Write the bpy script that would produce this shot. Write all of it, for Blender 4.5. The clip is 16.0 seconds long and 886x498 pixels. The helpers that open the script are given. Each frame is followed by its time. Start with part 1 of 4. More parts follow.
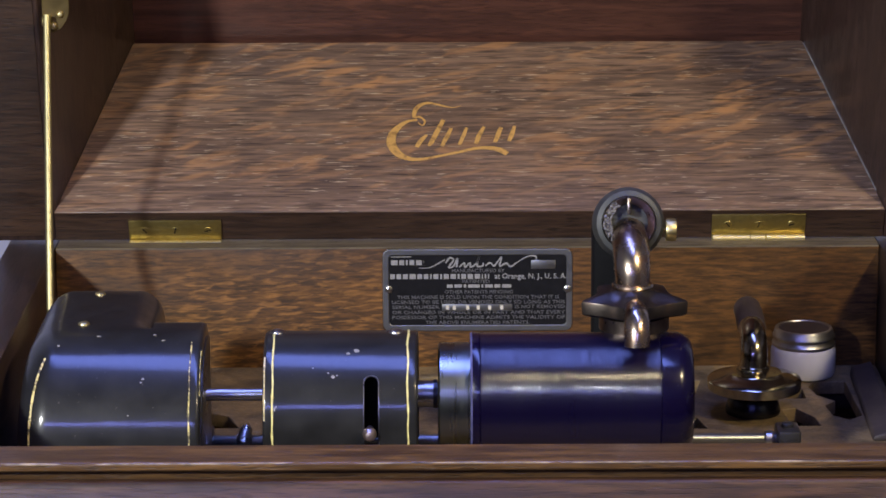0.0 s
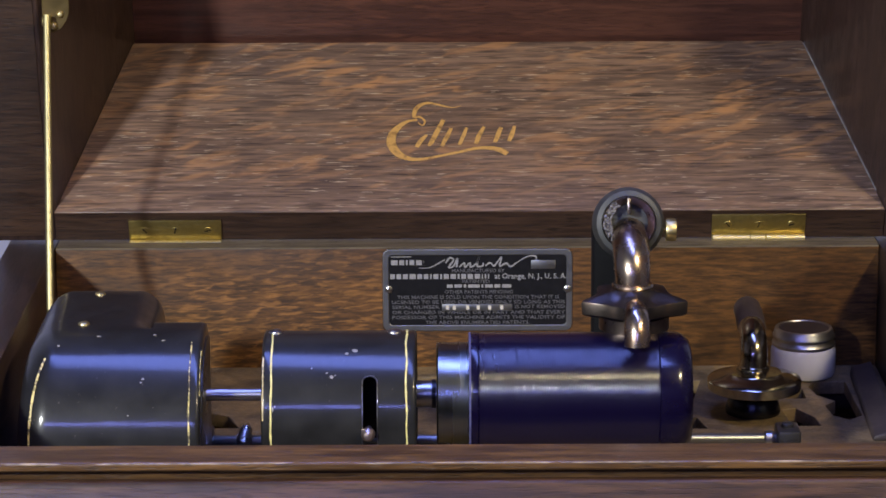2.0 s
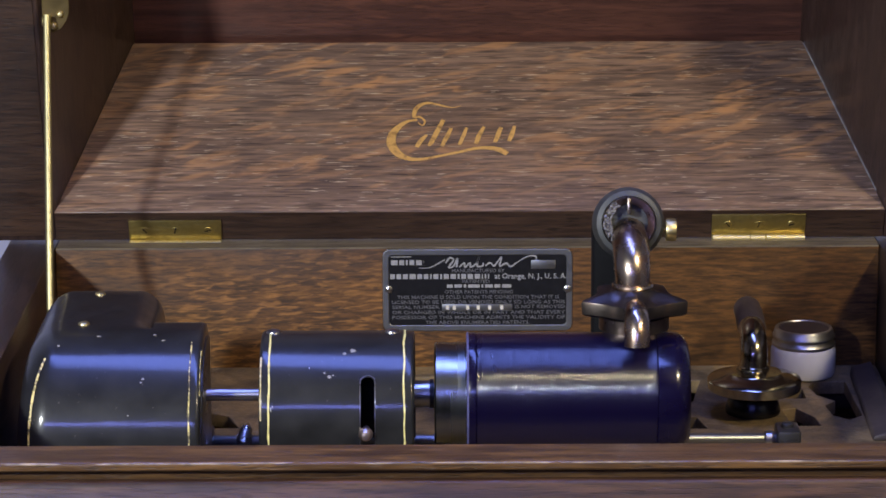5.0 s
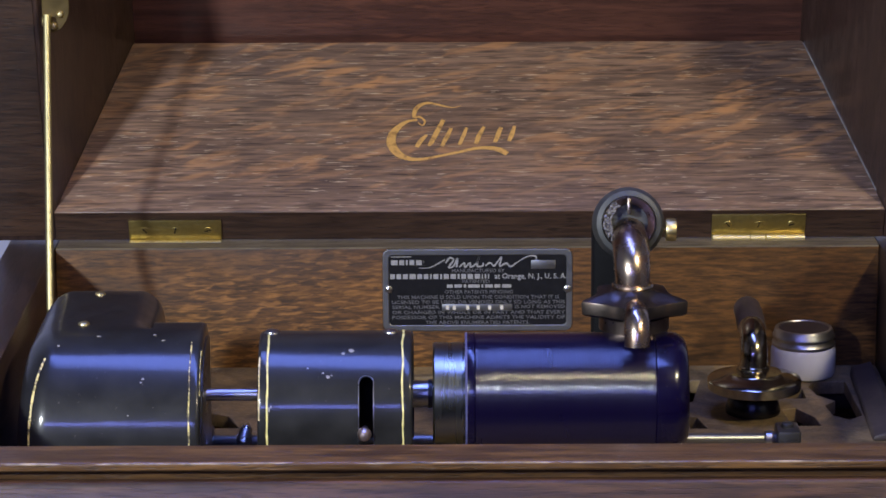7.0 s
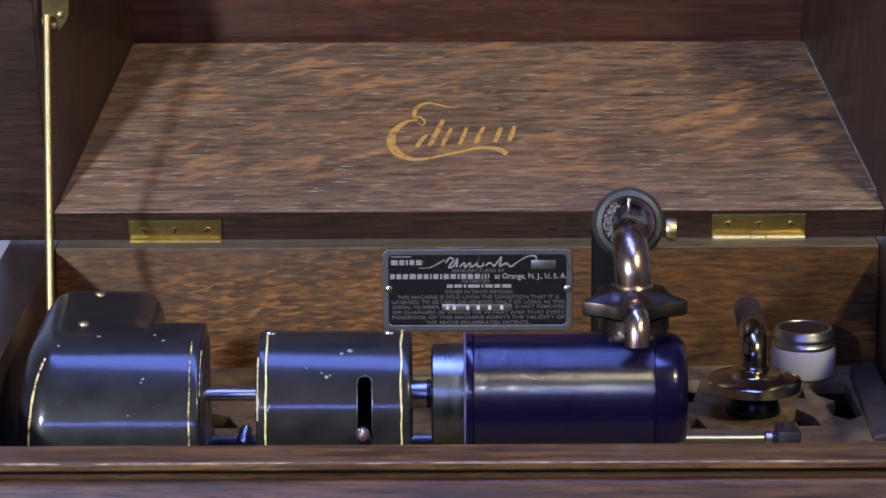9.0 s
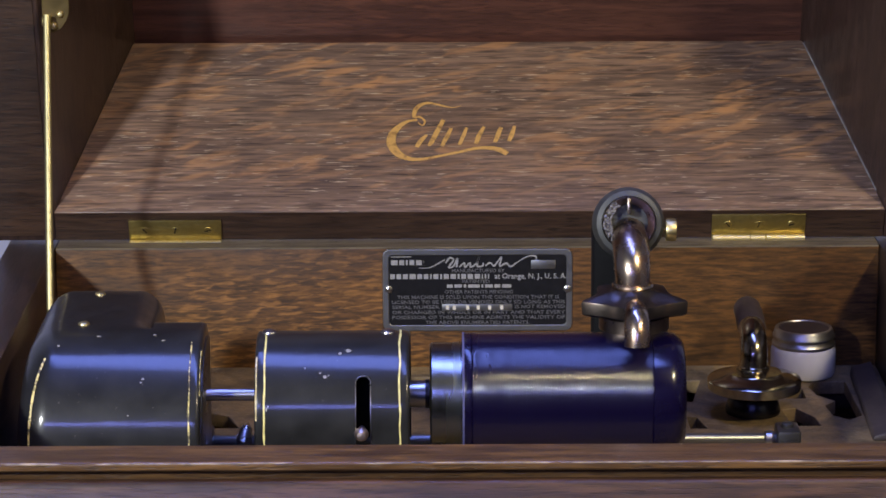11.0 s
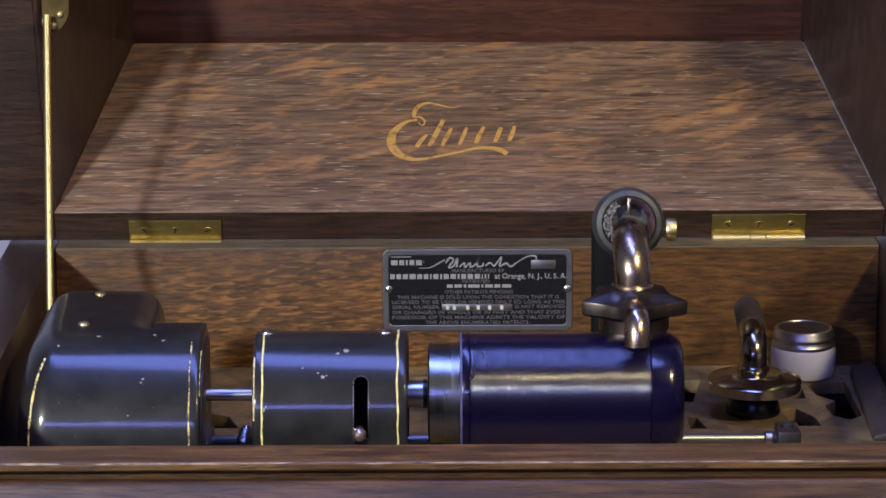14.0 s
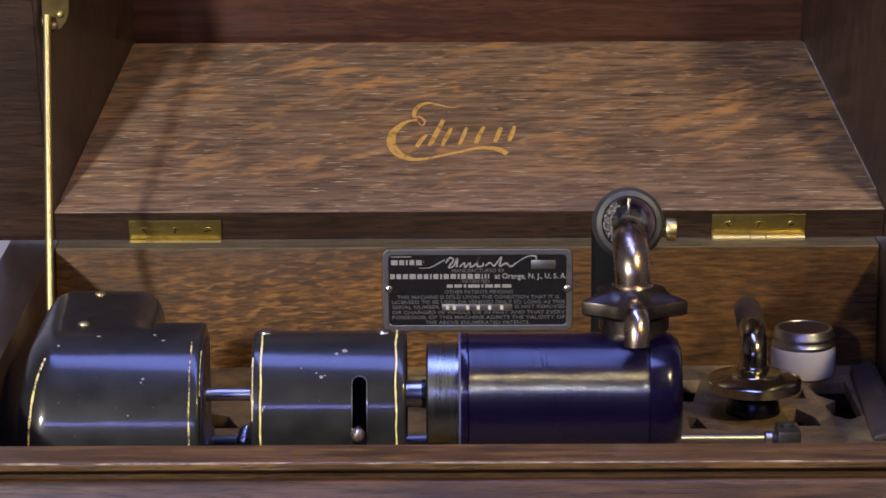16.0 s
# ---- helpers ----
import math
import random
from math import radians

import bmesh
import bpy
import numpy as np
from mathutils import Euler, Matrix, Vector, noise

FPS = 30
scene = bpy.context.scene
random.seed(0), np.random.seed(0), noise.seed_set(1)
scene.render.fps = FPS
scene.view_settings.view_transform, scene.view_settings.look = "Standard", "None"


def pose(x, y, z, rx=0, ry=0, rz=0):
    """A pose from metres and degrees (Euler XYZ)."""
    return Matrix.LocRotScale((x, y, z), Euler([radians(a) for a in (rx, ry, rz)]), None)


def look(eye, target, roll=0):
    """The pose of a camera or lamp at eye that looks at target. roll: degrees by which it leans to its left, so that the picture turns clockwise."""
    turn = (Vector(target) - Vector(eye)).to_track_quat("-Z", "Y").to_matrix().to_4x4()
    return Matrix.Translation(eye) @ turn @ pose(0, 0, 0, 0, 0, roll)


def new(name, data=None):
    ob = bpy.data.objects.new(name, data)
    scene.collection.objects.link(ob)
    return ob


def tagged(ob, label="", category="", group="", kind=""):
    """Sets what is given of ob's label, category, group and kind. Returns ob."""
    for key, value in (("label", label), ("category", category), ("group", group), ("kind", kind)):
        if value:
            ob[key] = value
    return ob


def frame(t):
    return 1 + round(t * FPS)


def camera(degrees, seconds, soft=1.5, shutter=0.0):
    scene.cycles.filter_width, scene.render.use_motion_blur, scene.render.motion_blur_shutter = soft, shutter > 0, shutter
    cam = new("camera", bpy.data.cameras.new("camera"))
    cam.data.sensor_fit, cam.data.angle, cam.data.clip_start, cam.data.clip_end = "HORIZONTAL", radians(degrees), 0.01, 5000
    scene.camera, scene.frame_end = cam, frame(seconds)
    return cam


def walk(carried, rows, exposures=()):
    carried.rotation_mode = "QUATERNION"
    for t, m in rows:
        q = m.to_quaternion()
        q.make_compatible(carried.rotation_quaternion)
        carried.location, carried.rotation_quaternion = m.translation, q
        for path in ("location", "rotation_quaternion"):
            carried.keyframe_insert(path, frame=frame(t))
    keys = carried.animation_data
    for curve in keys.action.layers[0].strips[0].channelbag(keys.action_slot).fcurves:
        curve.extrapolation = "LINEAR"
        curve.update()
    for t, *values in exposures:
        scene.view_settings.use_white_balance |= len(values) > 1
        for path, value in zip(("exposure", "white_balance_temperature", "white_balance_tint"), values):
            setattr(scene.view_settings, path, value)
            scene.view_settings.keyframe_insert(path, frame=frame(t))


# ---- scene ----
EYE_Z = 0.62274
cam = camera(16.0, 16.0, soft=1.7)
# the camera stands still on its stand
CAM_POSE = pose(0, -1.41556, EYE_Z, 76.0, 0, 0) @ pose(0, 0, 0, 0, 0, -0.25)
walk(cam, [(0.0, CAM_POSE), (16.0, CAM_POSE)], exposures=[(0.0, -0.06, 6700, 10), (4.0, -0.04, 6500, 10), (8.5, -0.04, 6150, 10), (12.0, -0.06, 6700, 10), (14.0, -0.06, 6750, 10), (16.0, -0.08, 7500, 10)])

# ---- light ----
world = bpy.data.worlds.new("room_air")
scene.world = world
world.use_nodes = True
world.node_tree.nodes["Background"].inputs[0].default_value = (0.45, 0.5, 0.62, 1)
world.node_tree.nodes["Background"].inputs[1].default_value = 0.02


def area(name, eye, target, sx, sy, watts, colour):
    data = bpy.data.lights.new(name, "AREA")
    data.shape, data.size, data.size_y, data.energy, data.color = "RECTANGLE", sx, sy, watts, colour
    ob = new(name, data)
    ob.matrix_world = look(eye, target)
    return ob


area("window_light", (-0.54, -2.72, 1.16), (0, 0.1, 0.25), 1.1, 0.10, 15, (0.22, 0.26, 1.0))
area("ceiling_light_panel", (-0.1, -0.06, 2.35), (0, 0, 0.2), 1.9, 0.42, 45, (0.19, 0.27, 1.0))
area("lamp_light_a", (-1.05, -1.6, 0.99), (0, 0.1, 0.22), 0.13, 0.13, 48, (0.87, 0.90, 0.93))
area("lamp_light_b", (1.10, -1.3, 1.74), (0, 0.1, 0.22), 0.20, 0.20, 33, (1.0, 0.83, 0.50))


# ---- materials ----
class Nodes:
    def __init__(self, name):
        self.mat = bpy.data.materials.new(name)
        self.mat.use_nodes = True
        self.tree = self.mat.node_tree
        self.bsdf = self.tree.nodes["Principled BSDF"]

    def add(self, kind, **kw):
        n = self.tree.nodes.new(kind)
        for k, v in kw.items():
            n.inputs[k].default_value = v
        return n

    def link(self, a, b):
        self.tree.links.new(a, b)

    def coords(self, scale, rot=(0, 0, 0), loc=(0, 0, 0)):
        tc = self.add("ShaderNodeTexCoord")
        r = self.add("ShaderNodeMapping", Rotation=[radians(a) for a in rot], Location=loc)
        s = self.add("ShaderNodeMapping", Scale=scale)
        self.link(tc.outputs["Object"], r.inputs[0])
        self.link(r.outputs[0], s.inputs[0])
        return s.outputs[0]

    def noise(self, vec, scale=1.0, detail=3.0, rough=0.55, distortion=0.0):
        n = self.add("ShaderNodeTexNoise", Scale=scale, Detail=detail, Roughness=rough, Distortion=distortion)
        if vec is not None:
            self.link(vec, n.inputs["Vector"])
        return n.outputs["Fac"]

    def ramp(self, fac, stops):
        n = self.add("ShaderNodeValToRGB")
        e = n.color_ramp.elements
        while len(e) < len(stops):
            e.new(0.5)
        for el, (p, c) in zip(e, stops):
            el.position = p
            el.color = (*c, 1) if isinstance(c, tuple) else (c, c, c, 1)
        self.link(fac, n.inputs[0])
        return n.outputs[0]

    def math(self, op, a, b):
        n = self.add("ShaderNodeMath")
        n.operation = op
        for i, v in enumerate((a, b)):
            if isinstance(v, (int, float)):
                n.inputs[i].default_value = v
            else:
                self.link(v, n.inputs[i])
        return n.outputs[0]

    def mix(self, fac, a, b, mode="MIX"):
        n = self.add("ShaderNodeMix")
        n.data_type, n.blend_type = "RGBA", mode
        for sock, v in ((n.inputs[0], fac), (n.inputs[6], a), (n.inputs[7], b)):
            if isinstance(v, (int, float)):
                sock.default_value = v
            elif isinstance(v, tuple):
                sock.default_value = (*v, 1)
            else:
                self.link(v, sock)
        return n.outputs[2]

    def bump(self, height, strength=0.2, distance=0.0003):
        n = self.add("ShaderNodeBump", Strength=strength, Distance=distance)
        self.link(height, n.inputs["Height"])
        self.link(n.outputs[0], self.bsdf.inputs["Normal"])

    def set(self, **kw):
        for k, v in kw.items():
            sock = self.bsdf.inputs[k.replace("_", " ")]
            if isinstance(v, (int, float, list)):
                sock.default_value = v
            elif isinstance(v, tuple):
                sock.default_value = (*v, 1)
            else:
                self.link(v, sock)
        return self.mat


def oak(name, dark, mid, fleck, fleck_amount=1.0, grain="X", tilt=0.0, seed=0.0, rough=0.36, coat=0.25, gloss=0.4, rays=(40, 260), chalk_amount=0.0, grain_size=(28, 420), pore_size=(85, 1500), pore_amount=0.75, relief=0.35, figure=None, wave=0.5):
    """Fumed quarter-sawn oak under old varnish; grain along the given axis."""
    m = Nodes(name)
    turn = {"X": (0, 0, 0), "Y": (0, 0, 90), "Z": (0, 90, 0)}[grain]
    loc = (seed, seed * 0.7, seed * 0.3)
    fine = m.noise(m.coords((grain_size[0], grain_size[1], grain_size[1]), turn, loc), 1, 5, 0.62, 0.3)
    broad = m.noise(m.coords((7, 26, 26), turn, loc), 1, 3, 0.55, 0.4)
    base = m.mix(m.ramp(fine, [(0.38, 0.0), (0.62, 1.0)]), dark, mid)
    base = m.mix(m.ramp(broad, [(0.32, 0.55), (0.62, 0.0)]), base, dark)
    rot = (turn[0], turn[1] + tilt, turn[2])
    ray = m.noise(m.coords((rays[0], rays[1], rays[1]), rot, loc), 1, 2.5, 0.5, wave)
    where = m.noise(m.coords((5, 11, 11), turn, (loc[0] + 3.1, loc[1], loc[2])), 1, 2, 0.5)
    mask = m.math("MULTIPLY", m.ramp(ray, [(0.50, 0.0), (0.70, 1.0)]), m.ramp(where, [(0.47, 0.0), (0.62, 1.0)]))
    mask = m.math("MULTIPLY", mask, fleck_amount)
    if figure:
        # the figure of the board fades towards one edge
        sep = m.add("ShaderNodeSeparateXYZ")
        m.link(m.coords((1, 1, 1)), sep.inputs[0])
        mask = m.math("MULTIPLY", mask, m.ramp(m.math("ADD", sep.outputs[2], m.math("MULTIPLY", m.math("SUBTRACT", where, 0.5), 0.12)), [(figure[0], 0.22), (figure[1], 1.0)]))
    col = m.mix(mask, base, fleck)
    pore = m.noise(m.coords((pore_size[0], pore_size[1], pore_size[1]), turn, loc), 1, 2, 0.5)
    pores = m.ramp(pore, [(0.56, 0.0), (0.64, 1.0)])
    col = m.mix(m.math("MULTIPLY", pores, pore_amount), col, tuple(c * 0.35 for c in dark))
    chalk = m.noise(m.coords((75, 1400, 1400), turn, (loc[0] + 9, loc[1] + 2, loc[2])), 1, 2, 0.5)
    chalks = m.math("MULTIPLY", m.ramp(chalk, [(0.66, 0.0), (0.70, 1.0)]), chalk_amount)
    col = m.mix(chalks, col, (0.42, 0.34, 0.26))
    h = m.math("SUBTRACT", fine, m.math("MULTIPLY", pores, 0.8))
    m.bump(h, relief, 0.0004)
    r = m.ramp(broad, [(0.3, rough - 0.06), (0.7, rough + 0.10)])
    m.set(Base_Color=col, Roughness=r, Coat_Weight=coat, Coat_Roughness=0.22)
    m.set(**{"Specular_IOR_Level": gloss})
    return m.mat


def japan(name, colour, rough=0.3, dust=0.05, haze=0.30, coat=0.5):
    """Black stove enamel, scuffed and a little dusty."""
    m = Nodes(name)
    a = m.noise(m.coords((70, 70, 70)), 1, 4, 0.6)
    b = m.noise(m.coords((900, 900, 900)), 1, 2, 0.5)
    col = m.mix(m.ramp(a, [(0.35, 0.0), (0.75, 1.0)]), colour, tuple(c + dust for c in colour))
    col = m.mix(m.ramp(b, [(0.75, 0.0), (0.78, 0.5)]), col, (0.20, 0.18, 0.15))
    rub = m.noise(m.coords((60, 520, 520)), 1, 3, 0.6)
    m.bump(m.math("ADD", m.math("MULTIPLY", b, 0.5), rub), 0.16, 0.0002)
    m.link(m.bsdf.inputs["Normal"].links[0].from_socket, m.bsdf.inputs["Coat Normal"])
    m.set(Base_Color=col, Roughness=m.ramp(a, [(0.3, haze - 0.06), (0.75, haze + 0.10)]), Coat_Weight=coat, Coat_Roughness=rough)
    m.set(**{"Specular_IOR_Level": 0.2})
    return m.mat


def metal(name, colour, rough, stain=(0.1, 0.07, 0.05), amount=0.4, scale=120, stretch=(1, 1, 1), aniso=0.0, spread=0.15, pits=0.05):
    m = Nodes(name)
    a = m.noise(m.coords(tuple(scale * s for s in stretch)), 1, 4, 0.6)
    b = m.noise(m.coords(tuple(scale * 6 * s for s in stretch)), 1, 2, 0.5)
    col = m.mix(m.math("MULTIPLY", m.ramp(a, [(0.45, 0.0), (0.72, 1.0)]), amount), colour, stain)
    m.bump(b, pits, 0.0001)
    m.set(Base_Color=col, Metallic=1.0, Roughness=m.ramp(a, [(0.3, rough), (0.75, rough + spread)]))
    m.set(Anisotropic=aniso)
    return m.mat


def plain(name, colour, rough=0.6, vary=0.25, scale=60, metallic=0.0, shine=0.5):
    m = Nodes(name)
    a = m.noise(m.coords((scale, scale, scale)), 1, 4, 0.6)
    col = m.mix(m.ramp(a, [(0.3, 0.0), (0.75, 1.0)]), tuple(c * (1 - vary) for c in colour), tuple(min(1, c * (1 + vary)) for c in colour))
    m.bump(a, 0.08, 0.0005)
    m.set(Base_Color=col, Roughness=rough, Metallic=metallic, Specular_IOR_Level=shine)
    return m.mat


OAK_PANEL = oak("oak_lid_panel", (0.080, 0.053, 0.044), (0.212, 0.136, 0.097), (0.370, 0.190, 0.088), 0.8, "X", 15, 1.3, rays=(30, 150), chalk_amount=0.8, relief=0.28, pore_amount=0.65, pore_size=(50, 1000), figure=(0.0, 0.085), wave=1.0, coat=0.08, gloss=0.3)
OAK_BACK = oak("oak_back_wall", (0.036, 0.0165, 0.0048), (0.122, 0.053, 0.0125), (0.260, 0.117, 0.028), 0.85, "X", 4, 5.2, gloss=0.25, rough=0.5, coat=0.06, rays=(95, 470), grain_size=(75, 620), pore_size=(170, 1700), pore_amount=0.3, relief=0.15)
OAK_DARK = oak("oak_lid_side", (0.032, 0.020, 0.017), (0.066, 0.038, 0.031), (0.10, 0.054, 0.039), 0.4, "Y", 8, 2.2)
OAK_TOP = oak("oak_lid_top", (0.058, 0.025, 0.019), (0.112, 0.045, 0.031), (0.17, 0.066, 0.040), 0.5, "X", 5, 7.7, pore_amount=0.4, grain_size=(14, 260))
OAK_RIM = oak("oak_rim", (0.048, 0.025, 0.011), (0.160, 0.084, 0.030), (0.26, 0.13, 0.042), 0.6, "X", 3, 8.4, coat=0.3, chalk_amount=0.1, grain_size=(16, 300), pore_amount=0.65, relief=0.5)
OAK_FRONT = oak("oak_front_panel", (0.030, 0.014, 0.009), (0.088, 0.042, 0.022), (0.19, 0.080, 0.026), 0.7, "X", 6, 4.7, coat=0.15, rough=0.42, rays=(22, 90), grain_size=(18, 240), pore_amount=0.5, relief=0.45)
OAK_SIDE = oak("oak_base_side", (0.023, 0.014, 0.010), (0.048, 0.027, 0.020), (0.075, 0.04, 0.023), 0.4, "Y", 3, 3.4, coat=0.1)
BLACK = japan("black_enamel", (0.012, 0.012, 0.012), 0.13, 0.008, 0.40, 0.6)
BLACK_DULL = japan("dull_black_enamel", (0.010, 0.009, 0.009), 0.50, 0.015)
GOLD_LINE = plain("gold_paint_line", (0.78, 0.68, 0.26), 0.45, 0.35, 400)
BRASS = metal("worn_brass", (0.44, 0.35, 0.12), 0.34, (0.20, 0.15, 0.05), 0.6, 160)
BRASS_BRIGHT = metal("bright_brass", (0.70, 0.59, 0.27), 0.33, (0.45, 0.32, 0.10), 0.4, 200)
STEEL = metal("polished_steel", (0.44, 0.43, 0.42), 0.24, (0.25, 0.22, 0.19), 0.35, 90, (0.2, 4, 4))
NICKEL_WORN = metal("worn_nickel", (0.52, 0.43, 0.34), 0.19, (0.34, 0.175, 0.105), 1.0, 75, spread=0.16, pits=0.25)
BRONZE_DARK = metal("dark_oxidised_plating", (0.25, 0.20, 0.17), 0.26, (0.10, 0.06, 0.05), 0.7, 130)


def cast_iron():
    m = Nodes("dusty_cast_iron")
    a = m.noise(m.coords((45, 45, 45)), 1, 5, 0.65, 0.6)
    b = m.noise(m.coords((420, 420, 420)), 1, 3, 0.6)
    col = m.mix(m.ramp(a, [(0.40, 0.0), (0.70, 1.0)]), (0.080, 0.056, 0.028), (0.27, 0.178, 0.072))
    col = m.mix(m.ramp(b, [(0.55, 0.0), (0.75, 0.5)]), col, (0.33, 0.27, 0.19))
    m.bump(m.math("ADD", a, b), 0.4, 0.0008)
    return m.set(Base_Color=col, Roughness=m.ramp(b, [(0.3, 0.45), (0.7, 0.75)]))


def worn_gold():
    """Hand-drawn gold line, rubbed away in places."""
    m = Nodes("rubbed_gold_line")
    a = m.noise(m.coords((420, 420, 420)), 1, 3, 0.6)
    col = m.mix(m.ramp(a, [(0.46, 0.0), (0.54, 1.0)]), (0.09, 0.075, 0.035), (0.72, 0.60, 0.22))
    return m.set(Base_Color=col, Roughness=0.45)


IRON = cast_iron()
GOLD_WORN = worn_gold()
SOLDER = plain("rough_grey_putty", (0.20, 0.19, 0.19), 0.75, 0.6, 900)
RUBBER = plain("grey_black_rubber", (0.045, 0.047, 0.045), 0.5, 0.3, 200)
EMB = (1.036e-4, 1.396e-4, -0.0434, 0.0284)
MANDREL = metal("turned_nickel", (0.27, 0.28, 0.25), 0.20, (0.20, 0.25, 0.21), 0.25, 40, (4, 0.3, 0.3))
PLASTER = plain("pale_plaster", (0.55, 0.52, 0.45), 0.8)
MILK_GLASS = plain("white_milk_glass", (0.56, 0.56, 0.57), 0.18, 0.03, 40)
PLATE_BLACK = plain("nameplate_black", (0.008, 0.008, 0.010), 0.5, 0.3, 200, shine=0.15)
PLATE_RIM = metal("dull_nickel_plate", (0.27, 0.28, 0.29), 0.35, (0.18, 0.17, 0.16), 0.5, 200)
JAR_LID = metal("tinned_lid", (0.55, 0.55, 0.55), 0.28, (0.25, 0.17, 0.11), 0.6, 70)
EDGE = plain("rubbed_blue_edge", (0.10, 0.10, 0.22), 0.3, 0.3, 300)
# colour holds the dark cabinet lid's reflection in the jar top
LID_TOP = plain("brown_lid_reflection", (0.026, 0.014, 0.009), 0.65, 0.5, 150)
WEIGHT = metal("grey_brown_plating", (0.105, 0.088, 0.075), 0.34, (0.12, 0.075, 0.055), 0.7, 110)
COPPER = metal("copper_worn_plating", (0.80, 0.64, 0.54), 0.30, (0.45, 0.25, 0.16), 0.5, 300)
# pale tone of the highlight painted along the front rail's edge
EDGE_GLINT = plain("pale_edge_glint", (0.22, 0.165, 0.115), 0.5, 0.9, 110)
# darker oak tone for the strips on the lid's rim faces
OAK_EDGE = oak("dark_oak_rim", (0.022, 0.012, 0.0085), (0.055, 0.030, 0.019), (0.08, 0.042, 0.026), 0.4, "X", 3, 6.1)
BEAD = plain("pale_glue_line", (0.22, 0.21, 0.22), 0.4, 0.5, 200)
TARNISH = metal("olive_tarnished_plating", (0.40, 0.36, 0.27), 0.12, (0.17, 0.115, 0.07), 0.8, 90, spread=0.10, pits=0.15)
DULL_STEEL = metal("dull_grey_steel", (0.27, 0.27, 0.26), 0.34, (0.15, 0.13, 0.11), 0.4, 90, (0.2, 4, 4))
RUBBED = plain("rubbed_yellow_edge", (0.55, 0.46, 0.24), 0.4, 0.8, 500)
LETTER = plain("raised_silver_lettering", (0.10, 0.10, 0.11), 0.45, 0.35, 900)
LETTER_BRIGHT = plain("bright_silver_lettering", (0.27, 0.27, 0.28), 0.45, 0.3, 900)
OAK_WORN = oak("worn_grey_oak_edge", (0.075, 0.058, 0.036), (0.17, 0.135, 0.088), (0.22, 0.17, 0.10), 0.3, "X", 2, 9.3, rough=0.55, coat=0.05)
ROD = metal("pale_dull_brass", (0.50, 0.45, 0.24), 0.42, (0.34, 0.29, 0.13), 0.5, 120)
BRACKET = metal("dark_bronzed_brass", (0.20, 0.145, 0.055), 0.32, (0.09, 0.06, 0.03), 0.7, 140)
CUP = plain("black_glossy_lacquer", (0.007, 0.005, 0.005), 0.25, 0.3, 80, shine=0.3)
# brown lacquer of the horn pipe, also the shade painted on the web
PIPE = plain("brown_lacquer_and_web_shade", (0.050, 0.036, 0.030), 0.55, 0.35, 120)
VOID = plain("unlit_black_paint", (0.006, 0.006, 0.006), 0.8, 0.3, 80, shine=0.15)


# ---- building helpers ----
def part(name, bm, material, parent=None, label="", smooth=True):
    me = bpy.data.meshes.new(name)
    bmesh.ops.recalc_face_normals(bm, faces=bm.faces)
    bm.to_mesh(me)
    bm.free()
    me.materials.append(material)
    if smooth:
        me.shade_smooth()
        me.set_sharp_from_angle(angle=radians(38))
    ob = new(name, me)
    if parent is not None:
        ob.parent = parent
    if label:
        tagged(ob, label)
    return ob


def thing(name, label, category, at=(0, 0, 0), group="", kind=""):
    ob = new(name)
    ob.location = at
    ob.empty_display_size = 0.01
    return tagged(ob, label, category, group, kind)


def hexa(corners, bevel=0.0, segments=2):
    """A block from 4 lower and 4 upper corners, each ring in the same order."""
    bm = bmesh.new()
    v = [bm.verts.new(c) for c in corners]
    for f in ((3, 2, 1, 0), (4, 5, 6, 7), (0, 1, 5, 4), (1, 2, 6, 5), (2, 3, 7, 6), (3, 0, 4, 7)):
        bm.faces.new([v[i] for i in f])
    if bevel:
        bmesh.ops.bevel(bm, geom=bm.edges[:], offset=bevel, segments=segments, affect="EDGES", profile=0.5)
    return bm


def box(x0, x1, y0, y1, z0, z1, bevel=0.0, segments=2):
    return hexa([(x0, y0, z0), (x1, y0, z0), (x1, y1, z0), (x0, y1, z0), (x0, y0, z1), (x1, y0, z1), (x1, y1, z1), (x0, y1, z1)], bevel, segments)


def merge(*bms):
    out = bms[0]
    for b in bms[1:]:
        me = bpy.data.meshes.new("scratch")
        b.to_mesh(me)
        b.free()
        out.from_mesh(me)
        bpy.data.meshes.remove(me)
    return out


def rings(loops, caps=True, closed=True):
    """Skins a list of point rings of equal length."""
    bm = bmesh.new()
    vs = [[bm.verts.new(p) for p in ring] for ring in loops]
    n = len(vs[0])
    for a, b in zip(vs, vs[1:]):
        for i in range(n if closed else n - 1):
            bm.faces.new((a[i], a[(i + 1) % n], b[(i + 1) % n], b[i]))
    if caps:
        bm.faces.new(vs[0][::-1])
        bm.faces.new(vs[-1])
    return bm


def lathe(profile, axis="Z", at=(0, 0, 0), n=48, caps=True):
    """Turns (radius, along) pairs about an axis."""
    loops = []
    for r, a in profile:
        ring = []
        for i in range(n):
            t = 2 * math.pi * i / n
            c, s = r * math.cos(t), r * math.sin(t)
            p = {"X": (a, c, s), "Y": (c, a, s), "Z": (c, s, a)}[axis]
            ring.append(tuple(p[k] + at[k] for k in range(3)))
        loops.append(ring)
    return rings(loops, caps)


